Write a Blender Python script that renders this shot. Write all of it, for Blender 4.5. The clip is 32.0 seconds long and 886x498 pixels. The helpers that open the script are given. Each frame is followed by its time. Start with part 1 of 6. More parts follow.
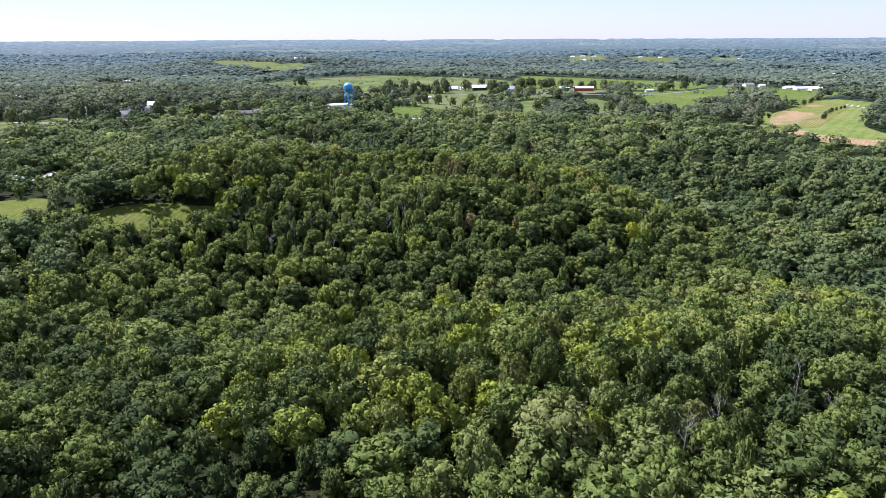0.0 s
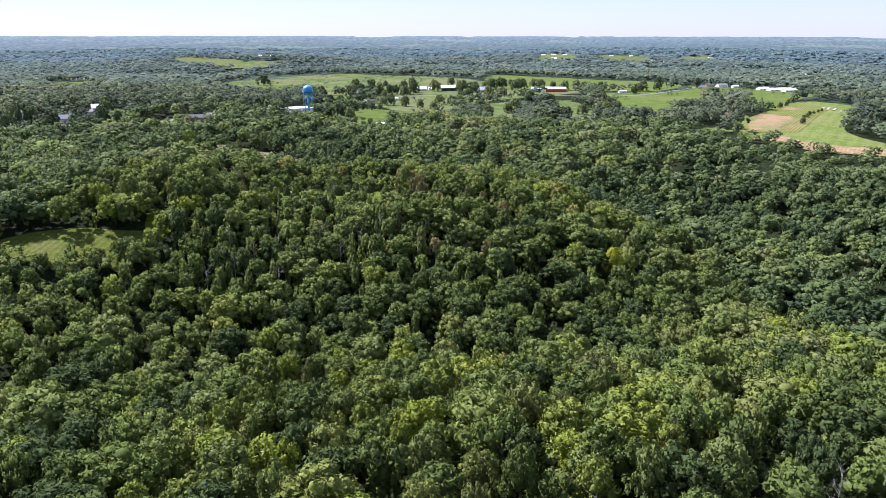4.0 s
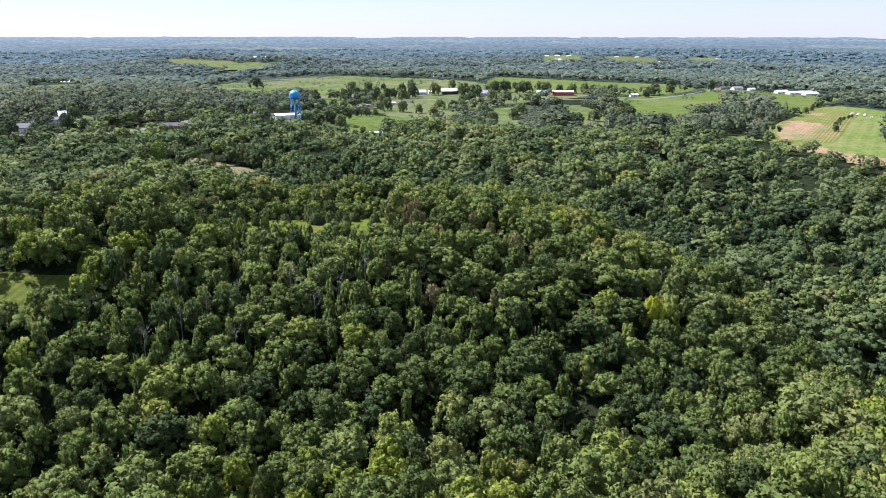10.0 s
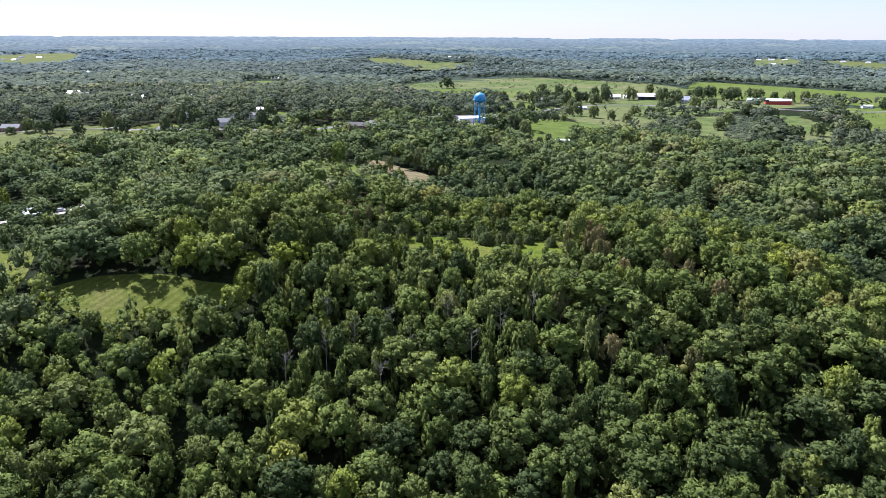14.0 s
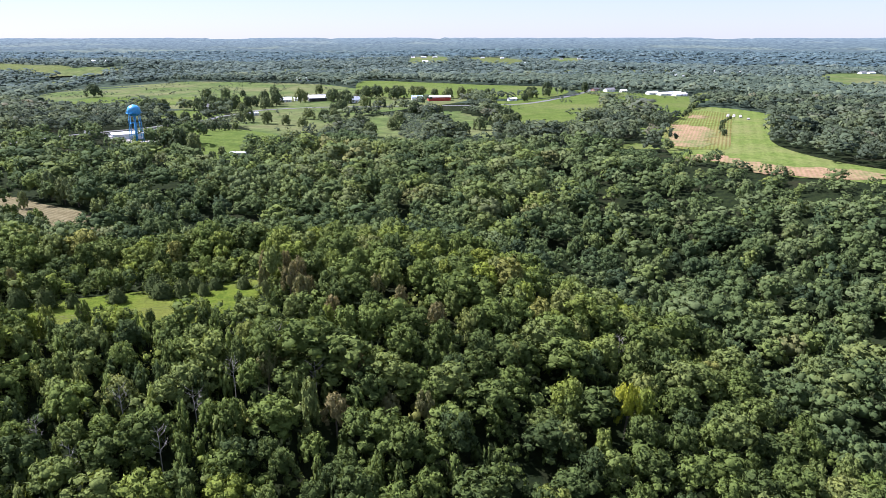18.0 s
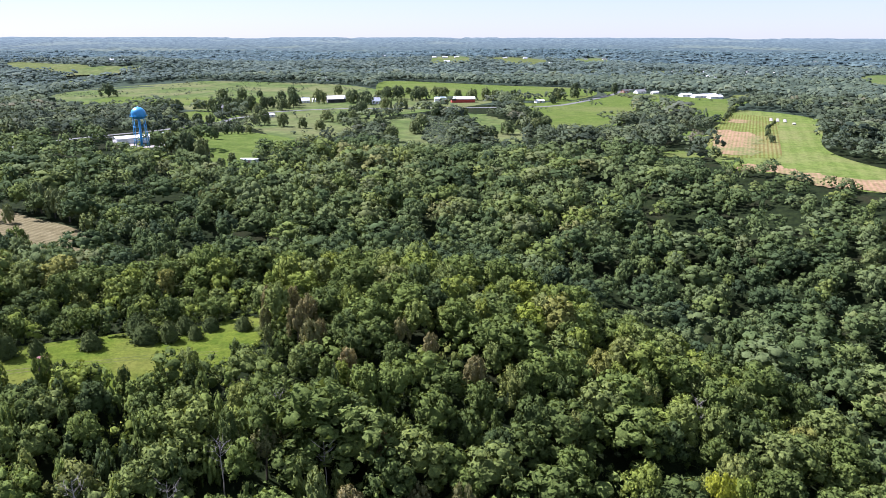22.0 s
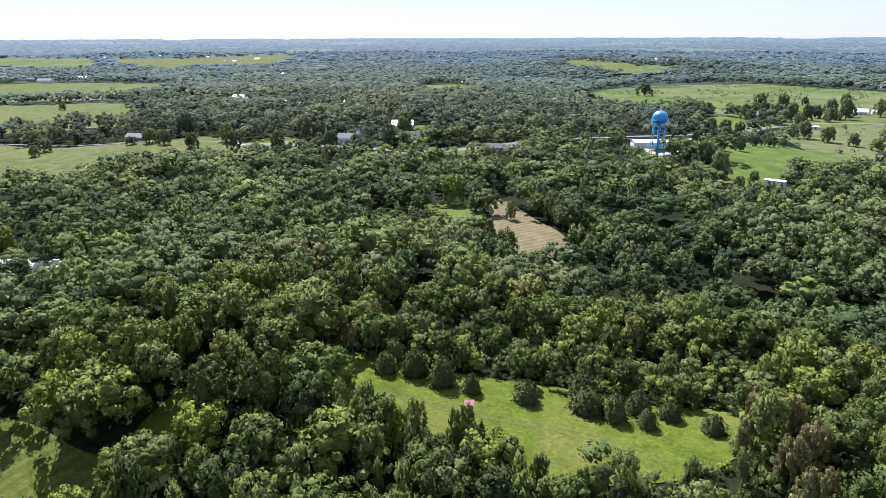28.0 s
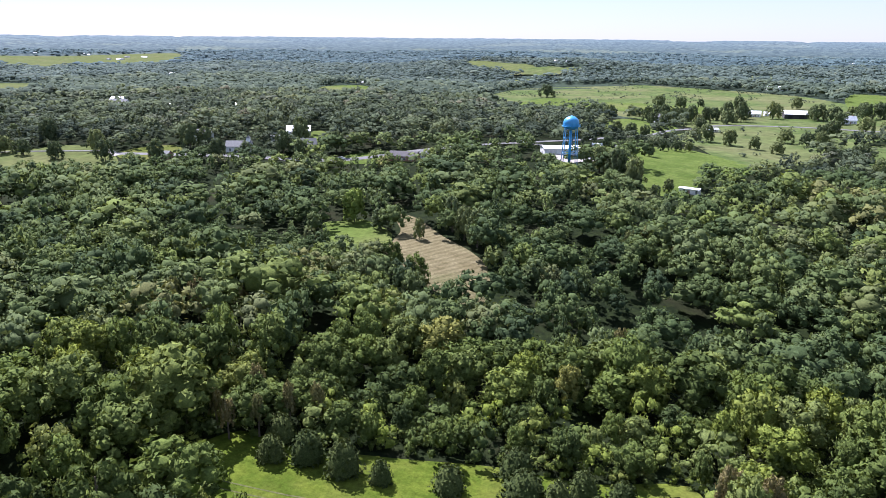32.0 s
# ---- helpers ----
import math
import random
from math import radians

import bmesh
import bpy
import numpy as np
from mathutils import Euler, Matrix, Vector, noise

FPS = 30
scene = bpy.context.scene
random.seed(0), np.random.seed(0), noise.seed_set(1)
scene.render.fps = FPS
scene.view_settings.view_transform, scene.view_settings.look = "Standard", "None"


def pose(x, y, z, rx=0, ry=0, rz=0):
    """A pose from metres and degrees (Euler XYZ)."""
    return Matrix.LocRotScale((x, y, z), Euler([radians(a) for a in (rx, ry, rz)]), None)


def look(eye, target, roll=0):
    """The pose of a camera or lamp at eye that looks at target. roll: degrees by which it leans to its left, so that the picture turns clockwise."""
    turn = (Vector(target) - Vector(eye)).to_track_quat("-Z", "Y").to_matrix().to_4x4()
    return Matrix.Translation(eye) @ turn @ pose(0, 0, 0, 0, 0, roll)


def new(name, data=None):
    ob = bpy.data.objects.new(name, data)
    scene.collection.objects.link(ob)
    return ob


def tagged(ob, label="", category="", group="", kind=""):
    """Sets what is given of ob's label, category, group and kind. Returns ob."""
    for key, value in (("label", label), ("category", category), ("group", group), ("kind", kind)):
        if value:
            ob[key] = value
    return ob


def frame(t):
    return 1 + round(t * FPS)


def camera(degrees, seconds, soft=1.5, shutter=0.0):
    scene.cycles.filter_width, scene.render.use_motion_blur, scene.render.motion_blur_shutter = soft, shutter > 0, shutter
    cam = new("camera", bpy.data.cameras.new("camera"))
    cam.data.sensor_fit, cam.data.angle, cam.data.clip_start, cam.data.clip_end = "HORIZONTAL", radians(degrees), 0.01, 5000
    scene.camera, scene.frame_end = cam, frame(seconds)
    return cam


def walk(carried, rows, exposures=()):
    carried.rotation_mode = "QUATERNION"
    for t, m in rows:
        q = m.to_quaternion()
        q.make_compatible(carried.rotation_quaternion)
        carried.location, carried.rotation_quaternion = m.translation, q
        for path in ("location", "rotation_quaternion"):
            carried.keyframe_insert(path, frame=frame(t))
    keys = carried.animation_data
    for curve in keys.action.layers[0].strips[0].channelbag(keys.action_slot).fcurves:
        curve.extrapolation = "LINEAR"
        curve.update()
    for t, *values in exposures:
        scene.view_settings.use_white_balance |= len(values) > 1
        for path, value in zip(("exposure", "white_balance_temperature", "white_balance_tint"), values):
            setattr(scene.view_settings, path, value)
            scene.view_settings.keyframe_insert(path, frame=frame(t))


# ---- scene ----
# ---- camera and path ----
PATH = [
    (0, 0.02, 0.01, 84.01, 73.44, 0.12, -0.25),
    (0.5, 0.70, 4.31, 84.09, 73.44, 0.08, -0.21),
    (1, 1.42, 8.65, 84.31, 73.39, 0.09, -0.17),
    (1.1, 1.55, 9.51, 84.37, 73.38, -0.10, -0.16),
    (1.2, 1.68, 10.38, 84.44, 73.37, -0.69, -0.15),
    (1.3, 1.81, 11.24, 84.51, 73.36, -1.80, -0.14),
    (1.4, 1.94, 12.11, 84.57, 73.35, -2.17, -0.13),
    (1.5, 2.07, 12.97, 84.64, 73.34, -2.21, -0.13),
    (2, 2.61, 17.26, 85.03, 73.30, -2.24, -0.09),
    (2.5, 3.01, 21.51, 85.44, 73.26, -2.27, -0.06),
    (3, 3.41, 25.86, 85.94, 73.22, -2.26, -0.04),
    (3.5, 3.86, 30.31, 86.36, 73.20, -2.25, 0.04),
    (5.5, 5.17, 48.11, 86.76, 73.13, -2.17, 0.06),
    (6, 5.39, 52.83, 86.72, 73.17, -2.17, 0.08),
    (6.5, 5.54, 57.71, 86.68, 73.17, -2.16, 0.12),
    (7, 5.68, 62.63, 86.59, 73.17, -2.16, 0.11),
    (7.5, 5.85, 67.44, 86.47, 73.18, -2.17, 0.10),
    (8, 6.03, 72.00, 86.34, 73.20, -2.18, 0.08),
    (8.5, 6.22, 76.35, 86.26, 73.21, -2.17, 0.06),
    (9, 6.40, 80.58, 86.17, 73.22, -2.18, 0.02),
    (9.5, 6.69, 84.85, 86.06, 73.23, -2.14, 0.05),
    (10, 6.92, 89.12, 85.93, 73.24, -2.13, 0.03),
    (10.5, 7.07, 93.33, 85.79, 73.22, -2.13, 0.00),
    (11, 7.16, 97.57, 85.61, 73.24, -2.13, 0.03),
    (11.5, 7.21, 101.85, 85.38, 73.27, -2.14, -0.01),
    (12, 7.25, 106.13, 85.09, 73.30, -2.15, -0.00),
    (12.5, 7.24, 110.42, 84.79, 73.33, -2.19, 0.02),
    (12.6, 7.20, 111.24, 84.78, 73.34, -1.83, 0.05),
    (12.7, 7.16, 112.06, 84.77, 73.34, 0.59, 0.08),
    (12.8, 7.12, 112.87, 84.76, 73.34, 6.13, 0.11),
    (12.9, 7.07, 113.69, 84.75, 73.35, 9.60, 0.13),
    (13, 7.03, 114.51, 84.74, 73.35, 11.69, 0.16),
    (13.1, 6.98, 115.30, 84.80, 73.34, 12.90, 0.18),
    (13.2, 6.93, 116.10, 84.85, 73.33, 13.04, 0.19),
    (13.3, 6.87, 116.90, 84.90, 73.32, 13.05, 0.21),
    (13.4, 6.82, 117.69, 84.95, 73.30, 13.01, 0.23),
    (13.5, 6.76, 118.49, 85.00, 73.29, 12.88, 0.24),
    (15.1, 4.78, 131.35, 86.94, 73.26, 12.75, 0.30),
    (15.3, 4.53, 132.96, 87.18, 73.26, 12.20, 0.31),
    (15.4, 4.41, 133.76, 87.30, 73.26, 11.00, 0.31),
    (15.5, 4.29, 134.57, 87.42, 73.26, 8.25, 0.32),
    (15.6, 4.19, 135.36, 87.47, 73.27, 2.84, 0.26),
    (15.7, 4.09, 136.16, 87.52, 73.28, 0.06, 0.20),
    (15.8, 3.99, 136.95, 87.57, 73.29, -1.22, 0.15),
    (15.9, 3.89, 137.75, 87.62, 73.30, -1.85, 0.09),
    (16, 3.79, 138.55, 87.67, 73.31, -1.85, 0.04),
    (16.5, 3.48, 142.60, 87.69, 73.30, -1.78, 0.00),
    (17, 3.37, 146.68, 87.59, 73.32, -1.74, -0.05),
    (17.5, 3.39, 150.75, 87.43, 73.34, -1.64, -0.09),
    (17.6, 3.39, 151.57, 87.40, 73.33, -1.86, -0.08),
    (17.7, 3.39, 152.39, 87.37, 73.32, -2.82, -0.07),
    (17.8, 3.40, 153.21, 87.34, 73.30, -5.74, -0.05),
    (17.9, 3.40, 154.03, 87.31, 73.29, -10.37, -0.04),
    (18, 3.40, 154.85, 87.28, 73.28, -12.87, -0.03),
    (18.1, 3.37, 155.72, 87.26, 73.27, -14.29, -0.03),
    (18.2, 3.34, 156.59, 87.24, 73.27, -14.53, -0.03),
    (18.3, 3.31, 157.46, 87.23, 73.26, -14.59, -0.02),
    (18.4, 3.28, 158.32, 87.21, 73.26, -14.54, -0.02),
    (18.5, 3.26, 159.19, 87.19, 73.25, -14.44, -0.02),
    (19, 3.28, 163.70, 87.17, 73.22, -14.50, 0.05),
    (19.5, 3.58, 168.24, 87.10, 73.22, -14.52, -0.02),
    (20, 4.06, 172.83, 87.00, 73.24, -14.53, 0.01),
    (20.5, 4.62, 177.50, 86.83, 73.25, -14.58, 0.03),
    (20.7, 4.85, 179.37, 86.74, 73.25, -14.37, -0.01),
    (20.8, 4.97, 180.31, 86.69, 73.25, -14.33, -0.03),
    (20.9, 5.08, 181.24, 86.65, 73.25, -14.15, -0.05),
    (21, 5.20, 182.18, 86.60, 73.25, -13.64, -0.08),
    (21.1, 5.35, 183.10, 86.55, 73.25, -12.27, -0.06),
    (21.2, 5.51, 184.02, 86.50, 73.25, -11.78, -0.04),
    (21.3, 5.66, 184.93, 86.46, 73.25, -11.40, -0.02),
    (21.4, 5.82, 185.85, 86.41, 73.25, -11.32, 0.00),
    (21.5, 5.97, 186.77, 86.36, 73.25, -11.33, 0.02),
    (22, 6.66, 191.32, 86.08, 73.27, -11.35, 0.09),
    (22.5, 7.22, 195.73, 85.70, 73.32, -11.40, 0.07),
    (22.6, 7.31, 196.63, 85.61, 73.32, -11.36, 0.04),
    (22.7, 7.39, 197.54, 85.52, 73.32, -11.17, 0.01),
    (22.8, 7.48, 198.45, 85.43, 73.32, -10.55, -0.02),
    (22.9, 7.56, 199.36, 85.34, 73.31, -7.61, -0.05),
    (23, 7.65, 200.27, 85.25, 73.31, -3.98, -0.08),
    (23.1, 7.79, 201.25, 85.18, 73.31, -0.23, -0.05),
    (23.2, 7.93, 202.23, 85.11, 73.30, 5.74, -0.03),
    (23.3, 8.07, 203.21, 85.04, 73.30, 9.78, -0.01),
    (23.4, 8.20, 204.19, 84.97, 73.29, 15.50, 0.02),
    (23.5, 8.34, 205.17, 84.90, 73.29, 19.64, 0.04),
    (23.6, 8.53, 206.07, 84.85, 73.28, 23.58, 0.05),
    (23.7, 8.73, 206.98, 84.80, 73.28, 27.32, 0.06),
    (23.8, 8.92, 207.88, 84.75, 73.27, 28.57, 0.07),
    (23.9, 9.11, 208.78, 84.70, 73.27, 28.95, 0.09),
    (24, 9.30, 209.69, 84.65, 73.26, 28.86, 0.10),
    (24.5, 9.77, 213.87, 84.52, 73.26, 29.06, -0.01),
    (25, 9.64, 217.80, 84.46, 73.29, 29.18, -0.16),
    (25.5, 9.02, 221.57, 84.45, 73.27, 29.20, -0.22),
    (27.5, 4.92, 236.19, 84.63, 73.31, 29.27, -0.18),
    (28, 3.64, 239.82, 84.62, 73.34, 29.33, -0.17),
    (28.5, 2.21, 243.42, 84.59, 73.31, 29.33, -0.19),
    (29, 0.66, 246.93, 84.54, 73.34, 29.30, -0.20),
    (29.5, -1.02, 250.36, 84.51, 73.32, 29.29, -0.14),
    (30, -2.80, 253.73, 84.59, 73.31, 29.25, -0.01),
    (30.5, -4.58, 257.03, 84.66, 73.29, 29.20, 0.13),
    (30.9, -5.90, 259.61, 84.68, 73.28, 29.28, 0.22),
    (31, -6.23, 260.26, 84.68, 73.28, 29.17, 0.24),
    (31.1, -6.54, 260.90, 84.67, 73.28, 29.17, 0.27),
    (31.2, -6.85, 261.53, 84.66, 73.28, 29.18, 0.30),
    (31.3, -7.16, 262.17, 84.65, 73.28, 28.86, 0.34),
    (31.4, -7.47, 262.81, 84.64, 73.28, 27.88, 0.37),
    (31.5, -7.78, 263.45, 84.63, 73.28, 26.02, 0.40),
    (31.6, -8.12, 264.10, 84.63, 73.29, 25.38, 0.42),
    (31.7, -8.45, 264.75, 84.64, 73.31, 24.71, 0.44),
    (31.8, -8.79, 265.39, 84.64, 73.32, 23.86, 0.46),
    (31.9, -9.12, 266.04, 84.65, 73.33, 22.71, 0.48),
    (32, -9.45, 266.69, 84.65, 73.34, 21.47, 0.50),
]
cam = camera(63.7, 32.0, soft=0.85)
walk(cam, [(t, pose(x, y, z, rx, 0, rz) @ pose(0, 0, 0, 0, 0, roll)) for t, x, y, z, rx, rz, roll in PATH],
     exposures=[(0.0, 1.50, 5650, 28.5), (32.0, 1.50, 5650, 28.5)])

def mix_rgb(nodes, links, fac, a, b, how="MIX"):
    x = nodes.new("ShaderNodeMix")
    x.data_type, x.blend_type = "RGBA", how
    for socket, v in ((x.inputs[0], fac), (x.inputs[6], a), (x.inputs[7], b)):
        if isinstance(v, (int, float)):
            socket.default_value = v
        elif isinstance(v, tuple):
            socket.default_value = (*v, 1)
        else:
            links.new(v, socket)
    return x.outputs[2]


# ---- world and sun ----
SUN_WAY = Vector((-0.79, 0.61, 1.19)).normalized()          # towards the sun
world = bpy.data.worlds.new("world")
scene.world = world
world.use_nodes = True
wn = world.node_tree.nodes
sky = wn.new("ShaderNodeTexSky")
sky.sky_type = "NISHITA"
sky.sun_disc = False
sky.sun_elevation = math.asin(SUN_WAY.z)
sky.sun_rotation = math.atan2(SUN_WAY.x, SUN_WAY.y)
sky.air_density, sky.dust_density, sky.ozone_density = 1.0, 0.15, 3.0
wn["Background"].inputs["Strength"].default_value = 0.058
haze = mix_rgb(wn, world.node_tree.links, 0.62, sky.outputs["Color"], (4.3, 5.0, 5.5))
world.node_tree.links.new(haze, wn["Background"].inputs["Color"])
sun = new("sun", bpy.data.lights.new("sun", "SUN"))
sun.data.energy, sun.data.angle, sun.data.color = 4.9, radians(0.6), (1.0, 0.962, 0.90)
sun.matrix_world = look((-600, 500, 900), Vector((-600, 500, 900)) - SUN_WAY)


# ---- materials ----
def material(name, rough=0.9, spec=0.3):
    m = bpy.data.materials.new(name)
    m.use_nodes = True
    b = m.node_tree.nodes["Principled BSDF"]
    b.inputs["Roughness"].default_value = rough
    b.inputs["Specular IOR Level"].default_value = spec
    return m, m.node_tree.nodes, m.node_tree.links, b


def ramp(nodes, stops, interpolation="LINEAR"):
    r = nodes.new("ShaderNodeValToRGB")
    r.color_ramp.interpolation = interpolation
    while len(r.color_ramp.elements) < len(stops):
        r.color_ramp.elements.new(0.5)
    for e, (at, c) in zip(r.color_ramp.elements, stops):
        e.position, e.color = at, (*c, 1)
    return r


def noise_node(nodes, links, scale, detail=4.0, rough=0.55, stretch=None, turn=0.0):
    geo = nodes.new("ShaderNodeNewGeometry")
    mp = nodes.new("ShaderNodeMapping")
    mp.inputs["Scale"].default_value = stretch or (1, 1, 1)
    mp.inputs["Rotation"].default_value = (0, 0, turn)
    n = nodes.new("ShaderNodeTexNoise")
    n.inputs["Scale"].default_value = scale
    n.inputs["Detail"].default_value = detail
    n.inputs["Roughness"].default_value = rough
    links.new(geo.outputs["Position"], mp.inputs["Vector"])
    links.new(mp.outputs["Vector"], n.inputs["Vector"])
    return n


def bumped(nodes, links, b, height, strength, distance):
    bp = nodes.new("ShaderNodeBump")
    bp.inputs["Strength"].default_value = strength
    bp.inputs["Distance"].default_value = distance
    links.new(height, bp.inputs["Height"])
    links.new(bp.outputs["Normal"], b.inputs["Normal"])


def grass_material(name, dark, light, dry, patch=0.02, grain=0.9, dry_at=0.62, rows=None):
    """Grass with broad patches, dry stains and fine tussocks; rows: the spacing in metres and the turn of mowing or planting lines."""
    m, n, l, b = material(name, 0.95, 0.02)
    big, mid, fine = noise_node(n, l, patch, 5), noise_node(n, l, patch * 7, 6), noise_node(n, l, grain, 6, 0.7)
    base = ramp(n, [(0.36, dark), (0.64, light)])
    l.new(mid.outputs["Fac"], base.inputs["Fac"])
    stain = ramp(n, [(dry_at - 0.1, (0, 0, 0)), (dry_at + 0.12, (1, 1, 1))])
    l.new(big.outputs["Fac"], stain.inputs["Fac"])
    c = mix_rgb(n, l, stain.outputs["Color"], base.outputs["Color"], dry)
    speck = ramp(n, [(0.3, (0.62, 0.62, 0.62)), (0.7, (1.25, 1.25, 1.25))])
    l.new(fine.outputs["Fac"], speck.inputs["Fac"])
    c = mix_rgb(n, l, 1.0, c, speck.outputs["Color"], "MULTIPLY")
    if rows:
        geo, mp, w = n.new("ShaderNodeNewGeometry"), n.new("ShaderNodeMapping"), n.new("ShaderNodeTexWave")
        mp.inputs["Rotation"].default_value = (0, 0, rows[1])
        w.inputs["Scale"].default_value = 0.314 / rows[0] 
        w.inputs["Distortion"].default_value = rows[2]
        w.inputs["Detail"].default_value = 2
        w.inputs["Detail Scale"].default_value = 0.35
        l.new(geo.outputs["Position"], mp.inputs["Vector"])
        l.new(mp.outputs["Vector"], w.inputs["Vector"])
        line = ramp(n, [(0.2, rows[3]), (0.75, (1, 1, 1))])
        l.new(w.outputs["Fac"], line.inputs["Fac"])
        c = mix_rgb(n, l, 1.0, c, line.outputs["Color"], "MULTIPLY")
    l.new(c, b.inputs["Base Color"])
    bumped(n, l, b, fine.outputs["Fac"], 0.6, 0.25)
    return m


def leaf_material(name, stops, per_object, glow=0.22, grain=1.7, even=0.5):
    """Leaves: one tone for each tree, a smaller change from spray to spray, part of the light passing through."""
    m, n, l, b = material(name, 0.85, 0.03)
    tone = ramp(n, stops)
    if per_object:
        l.new(n.new("ShaderNodeObjectInfo").outputs["Random"], tone.inputs["Fac"])
    else:
        at = n.new("ShaderNodeAttribute")
        at.attribute_name = "tint"
        l.new(at.outputs["Fac"], tone.inputs["Fac"])
    calm = lambda c: tuple(v + (1 - v) * even for v in c)  # noqa: E731
    spray = ramp(n, [(0.0, calm((0.62, 0.66, 0.66))), (0.55, (1.0, 1.0, 1.0)), (1.0, calm((1.30, 1.28, 1.05)))])
    l.new(n.new("ShaderNodeNewGeometry").outputs["Random Per Island"], spray.inputs["Fac"])
    c = mix_rgb(n, l, 1.0, tone.outputs["Color"], spray.outputs["Color"], "MULTIPLY")
    fine = noise_node(n, l, grain, 5, 0.75)
    tuft = ramp(n, [(0.36, calm((0.34, 0.40, 0.36))), (0.62, calm((1.35, 1.3, 1.2)))])
    l.new(fine.outputs["Fac"], tuft.inputs["Fac"])
    c = mix_rgb(n, l, 1.0, c, tuft.outputs["Color"], "MULTIPLY")
    twig = noise_node(n, l, grain * 2.7, 3, 0.7)
    leaf = ramp(n, [(0.38, calm((0.5, 0.52, 0.55))), (0.62, calm((1.56, 1.5, 1.22)))])
    l.new(twig.outputs["Fac"], leaf.inputs["Fac"])
    c = mix_rgb(n, l, 1.0, c, leaf.outputs["Color"], "MULTIPLY")
    l.new(c, b.inputs["Base Color"])
    bumped(n, l, b, fine.outputs["Fac"], 0.9 * (1 - even), 0.6 / max(grain, 1.0))
    tr, mx = n.new("ShaderNodeBsdfTranslucent"), n.new("ShaderNodeMixShader")
    warm = mix_rgb(n, l, 1.0, c, (1.2, 1.15, 0.75), "MULTIPLY")
    l.new(warm, tr.inputs["Color"])
    mx.inputs["Fac"].default_value = glow
    l.new(b.outputs["BSDF"], mx.inputs[1])
    l.new(tr.outputs["BSDF"], mx.inputs[2])
    l.new(mx.outputs["Shader"], n["Material Output"].inputs["Surface"])
    return m


def plain_material(name, colour, rough=0.7, spec=0.3, metal=0.0, vary=0.18, scale=1.5, bump=0.0):
    """Paint, metal or stone with faint stains at two scales."""
    m, n, l, b = material(name, rough, spec)
    b.inputs["Metallic"].default_value = metal
    a, f = noise_node(n, l, scale, 5), noise_node(n, l, scale * 9, 4)
    lo = tuple(v * (1 - vary) for v in colour)
    hi = tuple(min(1, v * (1 + vary)) for v in colour)
    r = ramp(n, [(0.35, lo), (0.65, hi)])
    l.new(a.outputs["Fac"], r.inputs["Fac"])
    s = ramp(n, [(0.3, (0.88, 0.88, 0.88)), (0.6, (1, 1, 1))])
    l.new(f.outputs["Fac"], s.inputs["Fac"])
    l.new(mix_rgb(n, l, 1.0, r.outputs["Color"], s.outputs["Color"], "MULTIPLY"), b.inputs["Base Color"])
    if bump:
        bumped(n, l, b, f.outputs["Fac"], 0.5, bump)
    return m


def ribbed_material(name, colour, pitch=0.4, metal=0.0, rough=0.45):
    """Ribbed sheet metal; the ribs run down the slope."""
    m, n, l, b = material(name, rough, 0.4)
    b.inputs["Metallic"].default_value = metal
    tc, w = n.new("ShaderNodeTexCoord"), n.new("ShaderNodeTexWave")
    w.inputs["Scale"].default_value = 0.314 / pitch
    l.new(tc.outputs["Object"], w.inputs["Vector"])
    st = noise_node(n, l, 0.5, 6)
    r = ramp(n, [(0.35, tuple(v * 0.82 for v in colour)), (0.62, colour)])
    l.new(st.outputs["Fac"], r.inputs["Fac"])
    l.new(r.outputs["Color"], b.inputs["Base Color"])
    bumped(n, l, b, w.outputs["Fac"], 0.5, 0.04)
    return m


GREENS = [(0.00, (0.047, 0.070, 0.028)), (0.25, (0.078, 0.108, 0.033)), (0.45, (0.105, 0.144, 0.039)), (0.60, (0.124, 0.156, 0.054)), (0.74, (0.147, 0.190, 0.035)), (0.86, (0.137, 0.154, 0.058)), (0.96, (0.168, 0.212, 0.032)), (1.00, (0.164, 0.172, 0.052))]
# Each list outwards is bluer than the last: distance haze mixed into the leaves.
MID_GREENS = [(0.00, (0.039, 0.060, 0.031)), (0.25, (0.062, 0.092, 0.038)), (0.45, (0.085, 0.117, 0.044)), (0.60, (0.099, 0.130, 0.058)), (0.74, (0.116, 0.153, 0.044)), (0.86, (0.111, 0.129, 0.064)), (0.96, (0.136, 0.174, 0.042)), (1.00, (0.133, 0.142, 0.058))]
RIDGE_HAZED_GREENS = [(0.00, (0.033, 0.048, 0.035)), (0.25, (0.054, 0.070, 0.046)), (0.50, (0.073, 0.097, 0.058)), (0.72, (0.099, 0.123, 0.063)), (0.86, (0.094, 0.108, 0.080)), (0.95, (0.119, 0.140, 0.064)), (1.00, (0.111, 0.110, 0.074))]
OUTER_HAZED_GREENS = [(0.0, (0.048, 0.069, 0.055)), (0.5, (0.077, 0.103, 0.076)), (0.85, (0.103, 0.131, 0.090)), (1.0, (0.118, 0.140, 0.096))]
FAR_HAZED_GREENS = [(0.0, (0.062, 0.089, 0.084)), (0.5, (0.082, 0.112, 0.102)), (0.85, (0.104, 0.136, 0.118)), (1.0, (0.118, 0.146, 0.125))]
M_LEAF = leaf_material("leaves", GREENS, True)
# Hill trees carry part of the ridge's haze tint in their leaf colour.
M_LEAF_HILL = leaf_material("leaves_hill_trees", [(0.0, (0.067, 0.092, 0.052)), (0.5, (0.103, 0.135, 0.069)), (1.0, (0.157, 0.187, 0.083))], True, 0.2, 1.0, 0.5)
M_LEAF_STUFF = leaf_material("leaves_woodland", GREENS, False)
